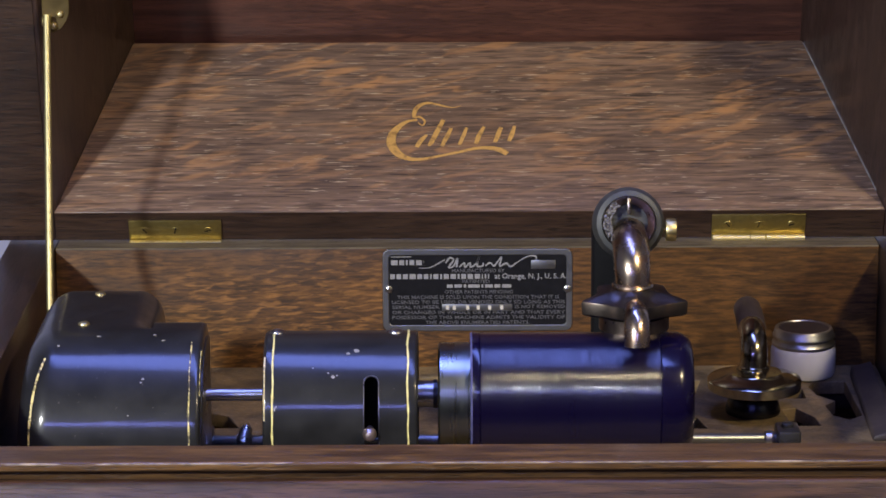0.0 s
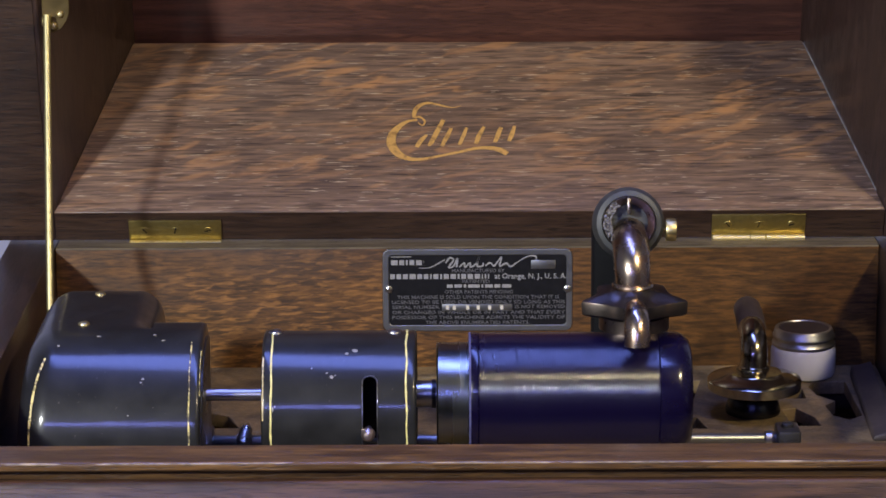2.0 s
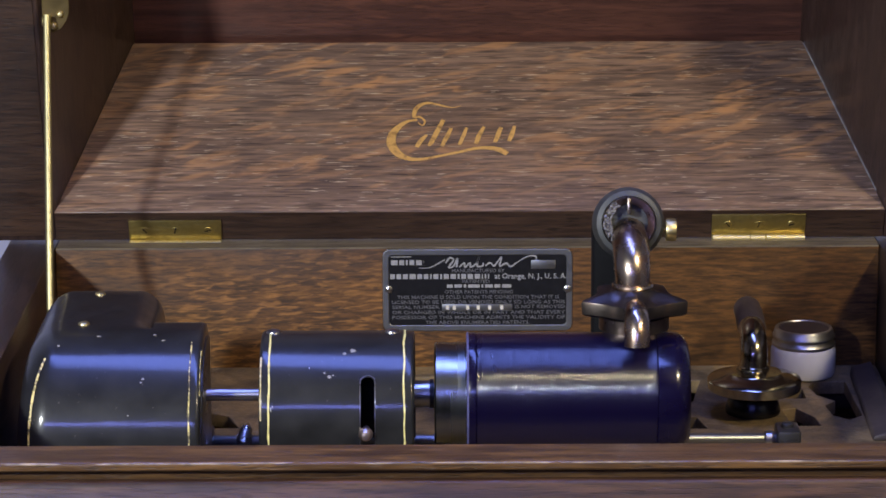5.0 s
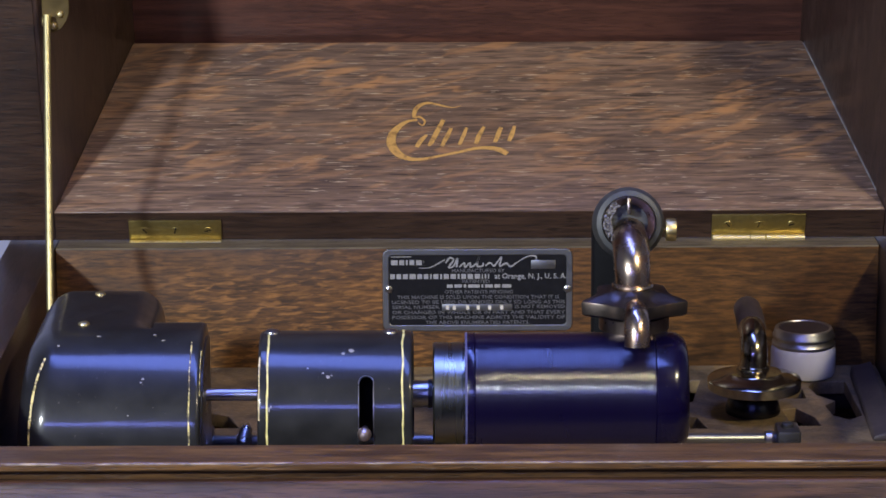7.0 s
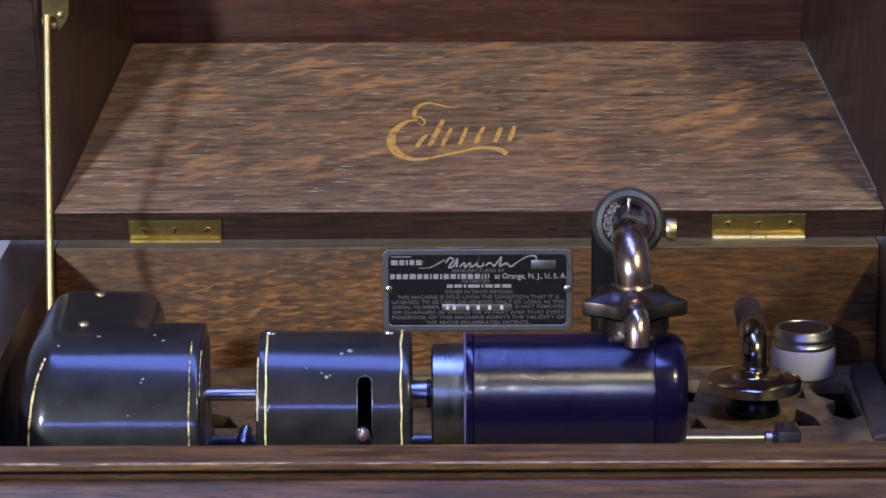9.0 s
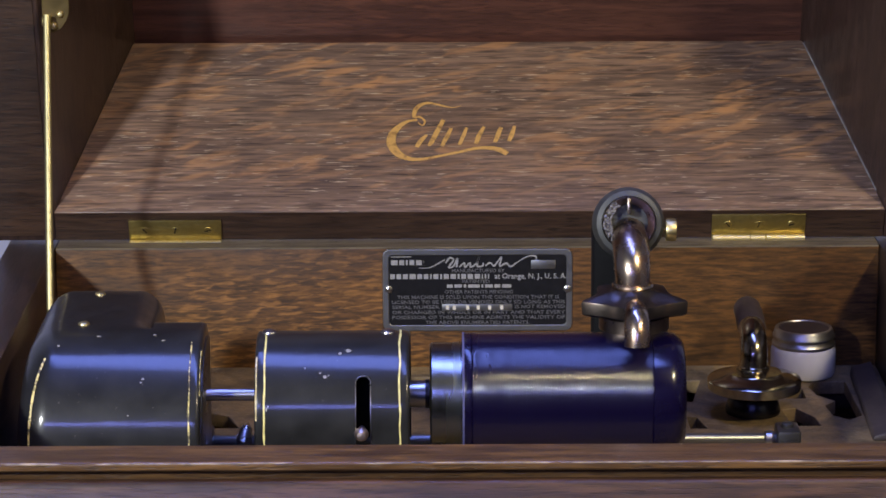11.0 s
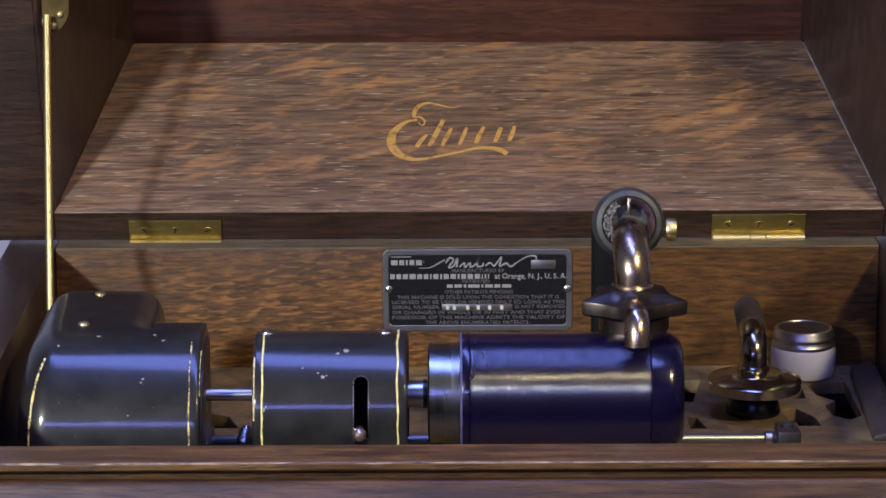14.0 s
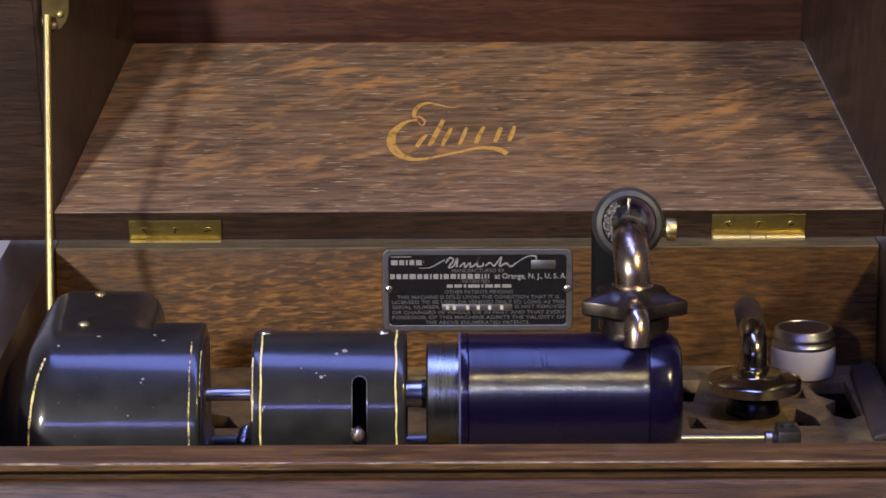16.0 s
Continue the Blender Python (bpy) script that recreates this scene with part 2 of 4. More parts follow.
def tube(points, radii, n=24):
    """A round pipe through points, one radius each."""
    pts = [Vector(p) for p in points]
    loops, up = [], Vector((1, 0, 0))
    for i, p in enumerate(pts):
        d = (pts[min(i + 1, len(pts) - 1)] - pts[max(i - 1, 0)]).normalized()
        a = (up - d * up.dot(d)).normalized()
        b = d.cross(a)
        up = a
        r = radii[i] if isinstance(radii, (list, tuple)) else radii
        loops.append([tuple(p + a * r * math.cos(2 * math.pi * k / n) + b * r * math.sin(2 * math.pi * k / n)) for k in range(n)])
    return rings(loops)


def arc(centre, r, a0, a1, n=10, plane="YZ", fixed=0.0):
    out = []
    for i in range(n + 1):
        t = radians(a0 + (a1 - a0) * i / n)
        c, s = centre[0] + r * math.cos(t), centre[1] + r * math.sin(t)
        out.append((fixed, c, s) if plane == "YZ" else (c, s))
    return out


def flat_shape(outlines, thick, bevel=0.0):
    """A plate in the xy plane from an outline and its holes, with thickness."""
    cu = bpy.data.curves.new("scratch", "CURVE")
    cu.dimensions, cu.fill_mode, cu.extrude, cu.bevel_depth = "2D", "BOTH", thick / 2, bevel
    for line in outlines:
        sp = cu.splines.new("POLY")
        sp.points.add(len(line) - 1)
        for p, (x, y) in zip(sp.points, line):
            p.co = (x, y, 0, 1)
        sp.use_cyclic_u = True
    return from_curve(cu)


def from_curve(cu):
    ob = bpy.data.objects.new("scratch", cu)
    scene.collection.objects.link(ob)
    bpy.context.view_layer.update()
    me = bpy.data.meshes.new_from_object(ob.evaluated_get(bpy.context.evaluated_depsgraph_get()))
    bm = bmesh.new()
    bm.from_mesh(me)
    bpy.data.objects.remove(ob)
    bpy.data.meshes.remove(me)
    return bm


def moved(bm, m):
    bmesh.ops.transform(bm, matrix=m, verts=bm.verts)
    return bm


def ribbon(points, widths, lift=0.0):
    """A flat painted stroke in the xy plane, of changing width."""
    bm = bmesh.new()
    pts = [Vector((x, y, lift)) for x, y in points]
    last = None
    for i, p in enumerate(pts):
        d = (pts[min(i + 1, len(pts) - 1)] - pts[max(i - 1, 0)]).normalized()
        nrm = Vector((-d.y, d.x, 0)) * widths[i] / 2
        pair = (bm.verts.new(p + nrm), bm.verts.new(p - nrm))
        if last:
            bm.faces.new((last[0], last[1], pair[1], pair[0]))
        last = pair
    return bm


def spline(ctrl, n=12):
    """A smooth line through control points (x, y, width)."""
    out = []
    c = [ctrl[0], *ctrl, ctrl[-1]]
    for i in range(1, len(c) - 2):
        for k in range(n):
            t = k / n
            out.append(tuple(0.5 * (2 * c[i][j] + (c[i + 1][j] - c[i - 1][j]) * t + (2 * c[i - 1][j] - 5 * c[i][j] + 4 * c[i + 1][j] - c[i + 2][j]) * t * t
                                    + (3 * c[i][j] - c[i - 1][j] - 3 * c[i + 1][j] + c[i + 2][j]) * t ** 3) for j in range(len(ctrl[0]))))
    out.append(tuple(ctrl[-1]))
    return out


def stroke(ctrl, lift=0.0):
    s = spline(ctrl)
    return ribbon([(a, b) for a, b, _ in s], [max(w, 0.0002) for _, _, w in s], lift)


# ---- room ----
WALL = plain("grey_room_wall", (0.15, 0.15, 0.16), 0.85, 0.05, 3)
PALE = plain("pale_room_wall", (0.45, 0.47, 0.54), 0.85, 0.05, 3)
FLOOR = oak("room_floor_boards", (0.10, 0.06, 0.035), (0.20, 0.12, 0.07), (0.25, 0.15, 0.08), 0.2, "X", 0, 4.4, 0.5, 0.0)
R0, R1, RY0, RY1, RZ0, RZ1 = -2.2, 2.2, -3.0, 1.6, -0.74, 2.55


def room():
    for name, b in (("floor", (R0, R1, RY0, RY1, RZ0 - 0.1, RZ0)), ("ceiling", (R0, R1, RY0, RY1, RZ1, RZ1 + 0.1)),
                    ("wall_north", (R0, R1, RY1, RY1 + 0.12, RZ0, RZ1)), ("wall_east", (R1, R1 + 0.12, RY0, RY1, RZ0, RZ1)),
                    ("wall_west", (R0 - 0.12, R0, RY0, RY1, RZ0, RZ1)), ("wall_south", (R0, R1, RY0 - 0.12, RY0, RZ0, RZ1))):
        ob = part(name, box(*b), FLOOR if name == "floor" else PALE if name == "wall_north" else WALL)
        tagged(ob, "plain brown boarded room floor" if name == "floor" else "plain pale painted room surface", name.split("_")[0], kind="structure")


def table():
    t = thing("table", "plain brown wooden table under the phonograph cabinet", "table", (0, 0.05, RZ0))
    part("tabletop", box(-0.5, 0.5, -0.36, 0.42, 0.71, 0.74, 0.003), OAK_SIDE, t)
    for x in (-0.46, 0.46):
        for y in (-0.32, 0.38):
            part("leg", box(x - 0.025, x + 0.025, y - 0.025, y + 0.025, 0.0, 0.71, 0.003), OAK_SIDE, t)


# ---- cabinet ----
X0, X1, Y0, Y1, RIM = -0.208, 0.234, -0.1254, 0.2235, 0.215
TW = 0.027
LID_A = 72.0
HINGE_Y, HINGE_Z = 0.2405, 0.2158
BED_Z = 0.1487


def cabinet():
    c = thing("phonograph_cabinet", "open dark fumed-oak phonograph cabinet with a hinged lid", "cabinet")
    part("back_wall", box(X0, X1, Y1, Y1 + TW, 0.012, RIM, 0.0012), OAK_BACK, c, "warm brown quarter-sawn oak back board")
    part("side_wall", box(X0 - TW, X0, Y0 - TW + 0.002, Y1 + TW, 0.012, RIM, 0.0016), OAK_SIDE, c)
    part("side_wall", box(X1, X1 + TW, Y0 - TW + 0.002, Y1 + TW, 0.012, RIM, 0.0016), OAK_SIDE, c)
    part("top_edge", box(X0 + 0.0005, X1 - 0.0005, Y1 - 0.0003, Y1 + TW, RIM - 0.0006, RIM + 0.0003), OAK_WORN, c, "worn greyish upper edge of the back board")
    # front rail with a rounded nose over a cove
    nose = [(Y0, RIM - 0.03), (Y0, RIM - 0.0008), (Y0 - 0.0008, RIM)]
    nose += [(Y0 - 0.0235 - 0.0014 * math.sin(radians(a)), RIM - 0.0012 + 0.0012 * math.cos(radians(a))) for a in range(0, 91, 18)]
    nose += [(Y0 - 0.0248, RIM - 0.0032), (Y0 - 0.0240, RIM - 0.0040), (Y0 - 0.0190, RIM - 0.0046), (Y0 - 0.0180, RIM - 0.0060), (Y0 - 0.0180, RIM - 0.030)]
    part("front_rail", rings([[(x, y, z) for y, z in nose] for x in (X0 - TW - 0.003, X1 + TW + 0.003)]), OAK_RIM, c, "worn oak front rail with a painted bright edge highlight")
    # thin broken strip that paints the bright highlight on the rail's nose
    edge = [(X0 - TW - 0.003 + (X1 - X0 + 2 * TW + 0.006) * i / 60, Y0 - 0.0244 + 0.0002 * noise.noise((i * 0.3, 2, 2)), RIM - 0.0007 + 0.0002 * noise.noise((i * 0.23, 5, 1))) for i in range(61)]
    part("worn_and_glint_edge", tube(edge, [max(0.00008, 0.00042 + 0.0006 * noise.noise((i * 0.45, 8, 3))) for i in range(61)], 8), EDGE_GLINT, c, "highlight painted along the rail edge")
    low = [(Y0 + 0.0, 0.012), (Y0 + 0.0, RIM - 0.030), (Y0 - 0.0180, RIM - 0.030), (Y0 - 0.0180, RIM - 0.0092), (Y0 - 0.0225, RIM - 0.0082)]
    low += [(Y0 - 0.0230 - 0.003 * math.sin(radians(a)), RIM - 0.0112 + 0.003 * math.cos(radians(a))) for a in range(10, 72, 10)]
    low += [(Y0 - 0.0345, RIM - 0.036), (Y0 - 0.0345, 0.012)]
    part("front_panel", rings([[(x, y, z) for y, z in low] for x in (X0 - TW - 0.001, X1 + TW + 0.001)]), OAK_FRONT, c, "reddish dark oak front panel")
    part("floor_board", box(X0, X1, Y0, Y1, 0.012, 0.028), OAK_DARK, c)
    part("base_moulding", box(X0 - TW - 0.015, X1 + TW + 0.015, Y0 - TW - 0.018, Y1 + TW + 0.010, 0.0, 0.012, 0.003), OAK_RIM, c)
    part("bearer", box(X0, X1, Y1 - 0.016, Y1 - 0.0005, BED_Z - 0.02, BED_Z - 0.007), OAK_SIDE, c)
    part("bearer", box(X0, X1, Y0 + 0.0005, Y0 + 0.016, BED_Z - 0.02, BED_Z - 0.007), OAK_SIDE, c)

    # lid, built closed about its hinge line and then tipped back: u runs to the front, w upwards
    lid = new("lid")
    lid.parent = c
    lid.matrix_local = pose(0, HINGE_Y, HINGE_Z, -LID_A, 0, 0)
    tagged(lid, "open hipped oak lid with a gilt emblem inside")
    T, H, U1 = 0.0174, 0.1195, 0.40
    sl = math.tan(radians(18.0))
    xa, xb = -0.2093, 0.238
    ta, tb = -0.1742, 0.2028

    def pt(x, u, w):
        return (x, -u, w)

    th = 0.014
    part("back_board", hexa([pt(xa, 0, 0), pt(xb, 0, 0), pt(xb, T, 0), pt(xa, T, 0),
                             pt(ta, H * sl - 0.004, H + th), pt(tb, H * sl - 0.004, H + th), pt(tb, T + H * sl, H), pt(ta, T + H * sl, H)], 0.0006), OAK_PANEL, lid, "sloping quarter-sawn oak board with orange flecks")
    ow = 0.033
    for s, a, b in ((-1, xa, ta), (1, xb, tb)):
        n = "side_board"
        b = a + (b - a) * (H + th) / H
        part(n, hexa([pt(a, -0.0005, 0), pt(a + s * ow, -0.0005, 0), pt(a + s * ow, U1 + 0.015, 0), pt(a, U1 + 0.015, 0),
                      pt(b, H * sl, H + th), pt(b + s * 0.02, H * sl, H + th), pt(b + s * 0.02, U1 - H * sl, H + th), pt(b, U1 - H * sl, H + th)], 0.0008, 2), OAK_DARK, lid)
        part("rim_strip", hexa([pt(a + s * 0.0026, 0.003, -0.0006), pt(a + s * (ow - 0.0026), 0.003, -0.0006), pt(a + s * (ow - 0.0026), U1 + 0.012, -0.0006), pt(a + s * 0.0026, U1 + 0.012, -0.0006), pt(a + s * 0.0026, 0.003, 0.001), pt(a + s * (ow - 0.0026), 0.003, 0.001), pt(a + s * (ow - 0.0026), U1 + 0.012, 0.001), pt(a + s * 0.0026, U1 + 0.012, 0.001)]), OAK_EDGE, lid, "dark oak rim")
    part("corner_bead", tube([pt(xb + (tb - xb) * k, T + H * sl * k + 0.0005, H * k) for k in (0.10, 0.3, 0.5, 0.75, 0.98)], 0.00042, 6), BEAD, lid, "pale glue line along the corner")
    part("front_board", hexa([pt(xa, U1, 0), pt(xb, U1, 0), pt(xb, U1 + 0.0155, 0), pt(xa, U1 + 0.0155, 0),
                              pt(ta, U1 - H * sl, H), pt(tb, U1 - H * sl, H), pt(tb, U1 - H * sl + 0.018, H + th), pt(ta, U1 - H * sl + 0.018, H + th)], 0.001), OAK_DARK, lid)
    part("rim_strip", box(xa + 0.0003, xb - 0.0003, -T + 0.0004, -0.0004, -0.0006, 0.001), OAK_EDGE, lid, "dark oak rim")
    part("top_panel", box(ta - 0.001, tb + 0.001, -(U1 - H * sl) - 0.002, -(T + H * sl) + 0.004, H + 0.0025, H + th, 0.001), OAK_TOP, lid)
    return c, lid, (T, H, sl)


def emblem(lid, T, H, sl):
    """Gilt transfer on the sloping board: flourishes and slanted bars."""
    GILT = Nodes("gilt_transfer")
    a = GILT.noise(GILT.coords((260, 260, 260)), 1, 4, 0.6)
    g = GILT.mix(GILT.ramp(a, [(0.50, 0.0), (0.72, 1.0)]), (0.62, 0.37, 0.12), (0.24, 0.13, 0.055))
    GILT.set(Base_Color=g, Roughness=0.4, Metallic=0.35)
    e = new("emblem")
    e.parent = lid
    tagged(e, "gilt flourish transfer, slightly worn")
    # own frame: x across, y up the slope
    slope = math.atan(sl)
    d = H / math.cos(slope)
    e.matrix_local = Matrix.Translation((0, -T, 0)) @ Matrix(((1, 0, 0, 0), (0, -math.sin(slope), -math.cos(slope), 0), (0, math.cos(slope), -math.sin(slope), 0), (0, 0, 0, 1)))
    return e, GILT.mat, d


def emblem_strokes(e, mat):
    """Design units run across and up; k metres each."""
    kx, ky, ox, oy = EMB
    up = lambda pts: [(ox + x * kx, oy + y * ky, w * kx) for x, y, w in pts]
    lines = {
        "flourish": [
            [(520, 345, 4), (480, 335, 7), (440, 340, 10), (390, 352, 13), (340, 360, 16), (295, 345, 24), (272, 315, 24), (270, 285, 18), (300, 285, 12), (325, 262, 11), (312, 240, 9), (290, 255, 7)],
            [(285, 270, 12), (235, 262, 18), (190, 235, 30), (155, 195, 44), (148, 145, 48), (180, 95, 44), (240, 65, 28), (310, 62, 18), (400, 78, 15), (500, 97, 16), (600, 118, 20), (680, 118, 26), (730, 105, 34), (760, 88, 30)],
        ],
        "bar": [
            [(425, 270, 22), (392, 210, 27), (360, 150, 26), (345, 132, 14)],
            [(335, 190, 14), (305, 160, 26), (282, 125, 22)],
            [(465, 225, 18), (440, 175, 24), (415, 130, 20)],
            [(548, 228, 14), (528, 180, 22), (508, 136, 18)],
            [(640, 232, 16), (612, 185, 26), (596, 142, 22)],
            [(730, 228, 22), (710, 180, 25), (695, 148, 20)],
            [(802, 235, 16), (788, 195, 25), (770, 155, 20)],
        ],
    }
    for name, sets in lines.items():
        for ctrl in sets:
            part(name, stroke(up(ctrl), 0.00025), mat, e, smooth=False)


# ---- hinges, stay ----
def hinge(x0, x1, dz=0.0):
    h = thing("brass_hinge", "worn brass butt hinge with three slotted screws", "hinge", (x0, HINGE_Y, HINGE_Z + dz), "lid hinges")
    w = x1 - x0
    tip = pose(0, 0, 0, 90 - LID_A, 0, 0)
    leaf = moved(box(0, w, -0.0014, -0.0003, 0.0015, 0.0150, 0.0003), tip)
    part("upper_leaf", leaf, BRASS, h)
    for k in (0.17, 0.5, 0.85):
        s = moved(lathe([(0.0001, -0.0016), (0.0020, -0.0016), (0.0022, -0.0014), (0.0022, -0.001)], "Y", (w * k, 0, 0.0088), 16), tip)
        sc = part("screw", s, BRASS, h)
        cut = moved(box(-0.0017, 0.0017, -0.00172, -0.0014, -0.0003, 0.0003), pose(w * k, 0, 0.0088, 0, 25 + 160 * k, 0))
        part("slot", moved(cut, tip), VOID, sc)
    for f0, f1 in ((0.0, 0.41), (0.41, 0.58), (0.58, 1.0)):
        a, b = w * f0 + 0.0001, w * f1 - 0.0001
        part("knuckle", lathe([(0.0022, a), (0.0025, a + 0.0003), (0.0025, b - 0.0003), (0.0022, b)], "X", (0, -0.0030, 0.0000), 18), BRASS_BRIGHT, h)
    part("lower_leaf", box(0, w, -0.0075, 0.0008, -0.0027, -0.0019, 0.0002), BRASS, h)


def stay():
    s = thing("lid_stay", "slim brass lid stay rod with a pivot bracket", "lid stay")
    x = -0.2035
    top, foot = Vector((x - 0.0003, 0.190, 0.3450)), Vector((x + 0.0060, 0.104, 0.156))
    part("rod", tube([foot, foot.lerp(top, 0.5), foot.lerp(top, 1.012)], 0.0019, 14), ROD, s, "pale dull brass rod")
    part("pivot", lathe([(0.0001, -0.0026), (0.0024, -0.0026), (0.0030, -0.002), (0.0030, 0.0012), (0.0024, 0.0018), (0.0001, 0.0018)], "X", (top.x, top.y + 0.002, top.z - 0.001), 20), BRASS_BRIGHT, s)
    plate = [(-0.2065, 0.342), (-0.2050, 0.339), (-0.2015, 0.3378), (-0.1975, 0.3395), (-0.1945, 0.3435), (-0.1930, 0.3480), (-0.1930, 0.378), (-0.1955, 0.381), (-0.2065, 0.381)]
    part("bracket", moved(flat_shape([plate], 0.0016, 0.0003), pose(0, 0.1965, 0, 90, 0, 0)), BRACKET, s, "dark bronzed pivot bracket")
    for px, pz in ((-0.1975, 0.3470), (-0.2010, 0.3410)):
        part("screw", lathe([(0.0001, -0.0020), (0.0012, -0.0018), (0.0019, -0.0010), (0.0021, 0.0)], "Y", (px, 0.1957, pz), 16), BRASS_BRIGHT, s)


# ---- mechanism ----
AX_Z = 0.2


def profile_round(cy, cz, r, squash=1.0, n=56, drop=0.05):
    """Hood section: an arc from low at the front over the top to low at the back."""
    pts = [(cy - r, cz - drop)]
    for i in range(n + 1):
        t = math.pi * (1 - i / n)
        pts.append((cy + r * math.cos(t), cz + r * squash * math.sin(t)))
    pts.append((cy + r, cz - drop))
    return pts


def hood(x0, x1, section, centre, ra, rb, n=8):
    """Section swept along x with rounded ends."""
    cy, cz = centre
    st = [(x0 + ra * (1 - math.cos(math.pi / 2 * i / n)), ra * (1 - math.sin(math.pi / 2 * i / n))) for i in range(n + 1)]
    st += [(x1 - rb * (1 - math.cos(math.pi / 2 * i / n)), rb * (1 - math.sin(math.pi / 2 * i / n))) for i in range(n, -1, -1)]
    loops = []
    for x, inset in st:
        ring = []
        for y, z in section:
            d = Vector((y - cy, max(z - cz, 0)))
            l = max(d.length, 1e-6)
            ring.append((x, y - d.x / l * inset, z - d.y / l * inset))
        loops.append(ring)
    return rings(loops)


def stripe(x, section, width, lift=0.0003, lo=2, hi=40, wob=0.0, lean=0.0, inset=0.0):
    bm = bmesh.new()
    cy = sum(p[0] for p in section) / len(section)
    last = None
    for i in range(lo, hi):
        y, z = section[i]
        d = (Vector(section[i + 1]) - Vector(section[i - 1])).normalized()
        ny, nz = -d.y, d.x
        w = width * (0.75 + 0.4 * noise.noise((x * 90, i * 0.5, 1)))
        f = (i - lo) / (hi - lo)
        c = x + wob * noise.noise((i * 0.16, x * 50, 4)) + lean * f * f
        y, z = y - ny * inset * (1 - f), z - nz * inset * (1 - f)
        pair = (bm.verts.new((c - w / 2, y + ny * lift, z + nz * lift)), bm.verts.new((c + w / 2, y + ny * lift, z + nz * lift)))
        if last:
            bm.faces.new((last[0], last[1], pair[1], pair[0]))
        last = pair
    return bm


def chip(name, parent, x, ang, cy, cz, r, w, h, mat):
    """A small scuff lying on a round hood."""
    pts = [(w * math.cos(t) * random.uniform(0.6, 1.1), h * math.sin(t) * random.uniform(0.6, 1.1)) for t in [2 * math.pi * k / 9 for k in range(9)]]
    bm = bmesh.new()
    vs = []
    for px, pa in pts:
        a = radians(ang) + pa / r
        vs.append(bm.verts.new((x + px, cy - (r + 0.0002) * math.cos(a), cz + (r + 0.0002) * math.sin(a))))
    bm.faces.new(vs)
    part(name, bm, mat, parent, smooth=False)


SCUFF = plain("bare_metal_scuff", (0.30, 0.29, 0.26), 0.5, 0.4, 900)


def gear_cover(cy, cz, r, x0=-0.1968, x1=-0.1118, ra=0.0145, rb=0.0018, squash=0.914):
    """One pressed cover: round front, flat top, and a wing that runs further back at one end."""
    rings_x = [(x0 + ra * (1 - math.cos(math.pi / 2 * i / 12)), ra * (1 - math.sin(math.pi / 2 * i / 12))) for i in range(13)]
    rings_x += [(x, 0.0) for x in [*np.linspace(x0 + ra + 0.003, -0.1500, 12), *np.linspace(-0.1490, -0.13661, 22), -0.1365, *np.linspace(-0.1355, x1 - rb - 0.002, 10)]]
    rings_x += [(x1 - rb * (1 - math.cos(math.pi / 2 * i / 4)), rb * (1 - math.sin(math.pi / 2 * i / 4))) for i in range(4, -1, -1)]
    loops = []
    x2, r2 = -0.1366, 0.0130
    for x, inset in rings_x:
        wing = x < x2
        u = min(1.0, max(0.0, (x - (x2 - r2)) / r2)) if wing else 0.0
        drop = r2 * (1 - math.sqrt(1 - u * u))
        back = (0.093 if wing else 0.034) - inset - drop * 0.6
        rr = r - inset
        top = cz + r * squash - inset
        roll = 0.014
        ring = [(x, cy - rr, BED_Z), (x, cy - rr, (BED_Z + cz) / 2)]
        ring += [(x, cy - rr * math.cos(radians(90 * i / 30)), cz + (r * squash - inset) * math.sin(radians(90 * i / 30))) for i in range(31)]
        for i in range(1, 13):
            y = cy + (back - roll - cy) * i / 12
            f = min(1.0, max(0.0, (y - cy) / 0.020))
            ring.append((x, y, top - drop * f * f * (3 - 2 * f)))
        ring += [(x, back - roll + roll * math.sin(radians(90 * i / 8)), top - drop - roll * (1 - math.cos(radians(90 * i / 8)))) for i in range(1, 9)]
        ring += [(x, back, BED_Z)]
        # the end wall leans in a little towards the top
        lean = 0.0025 * min(1.0, max(0.0, (-0.150 - x) / 0.045))
        loops.append([(px + lean * max(0.0, pz - 0.19) / 0.04, py, pz) for px, py, pz in ring])
    return rings(loops)


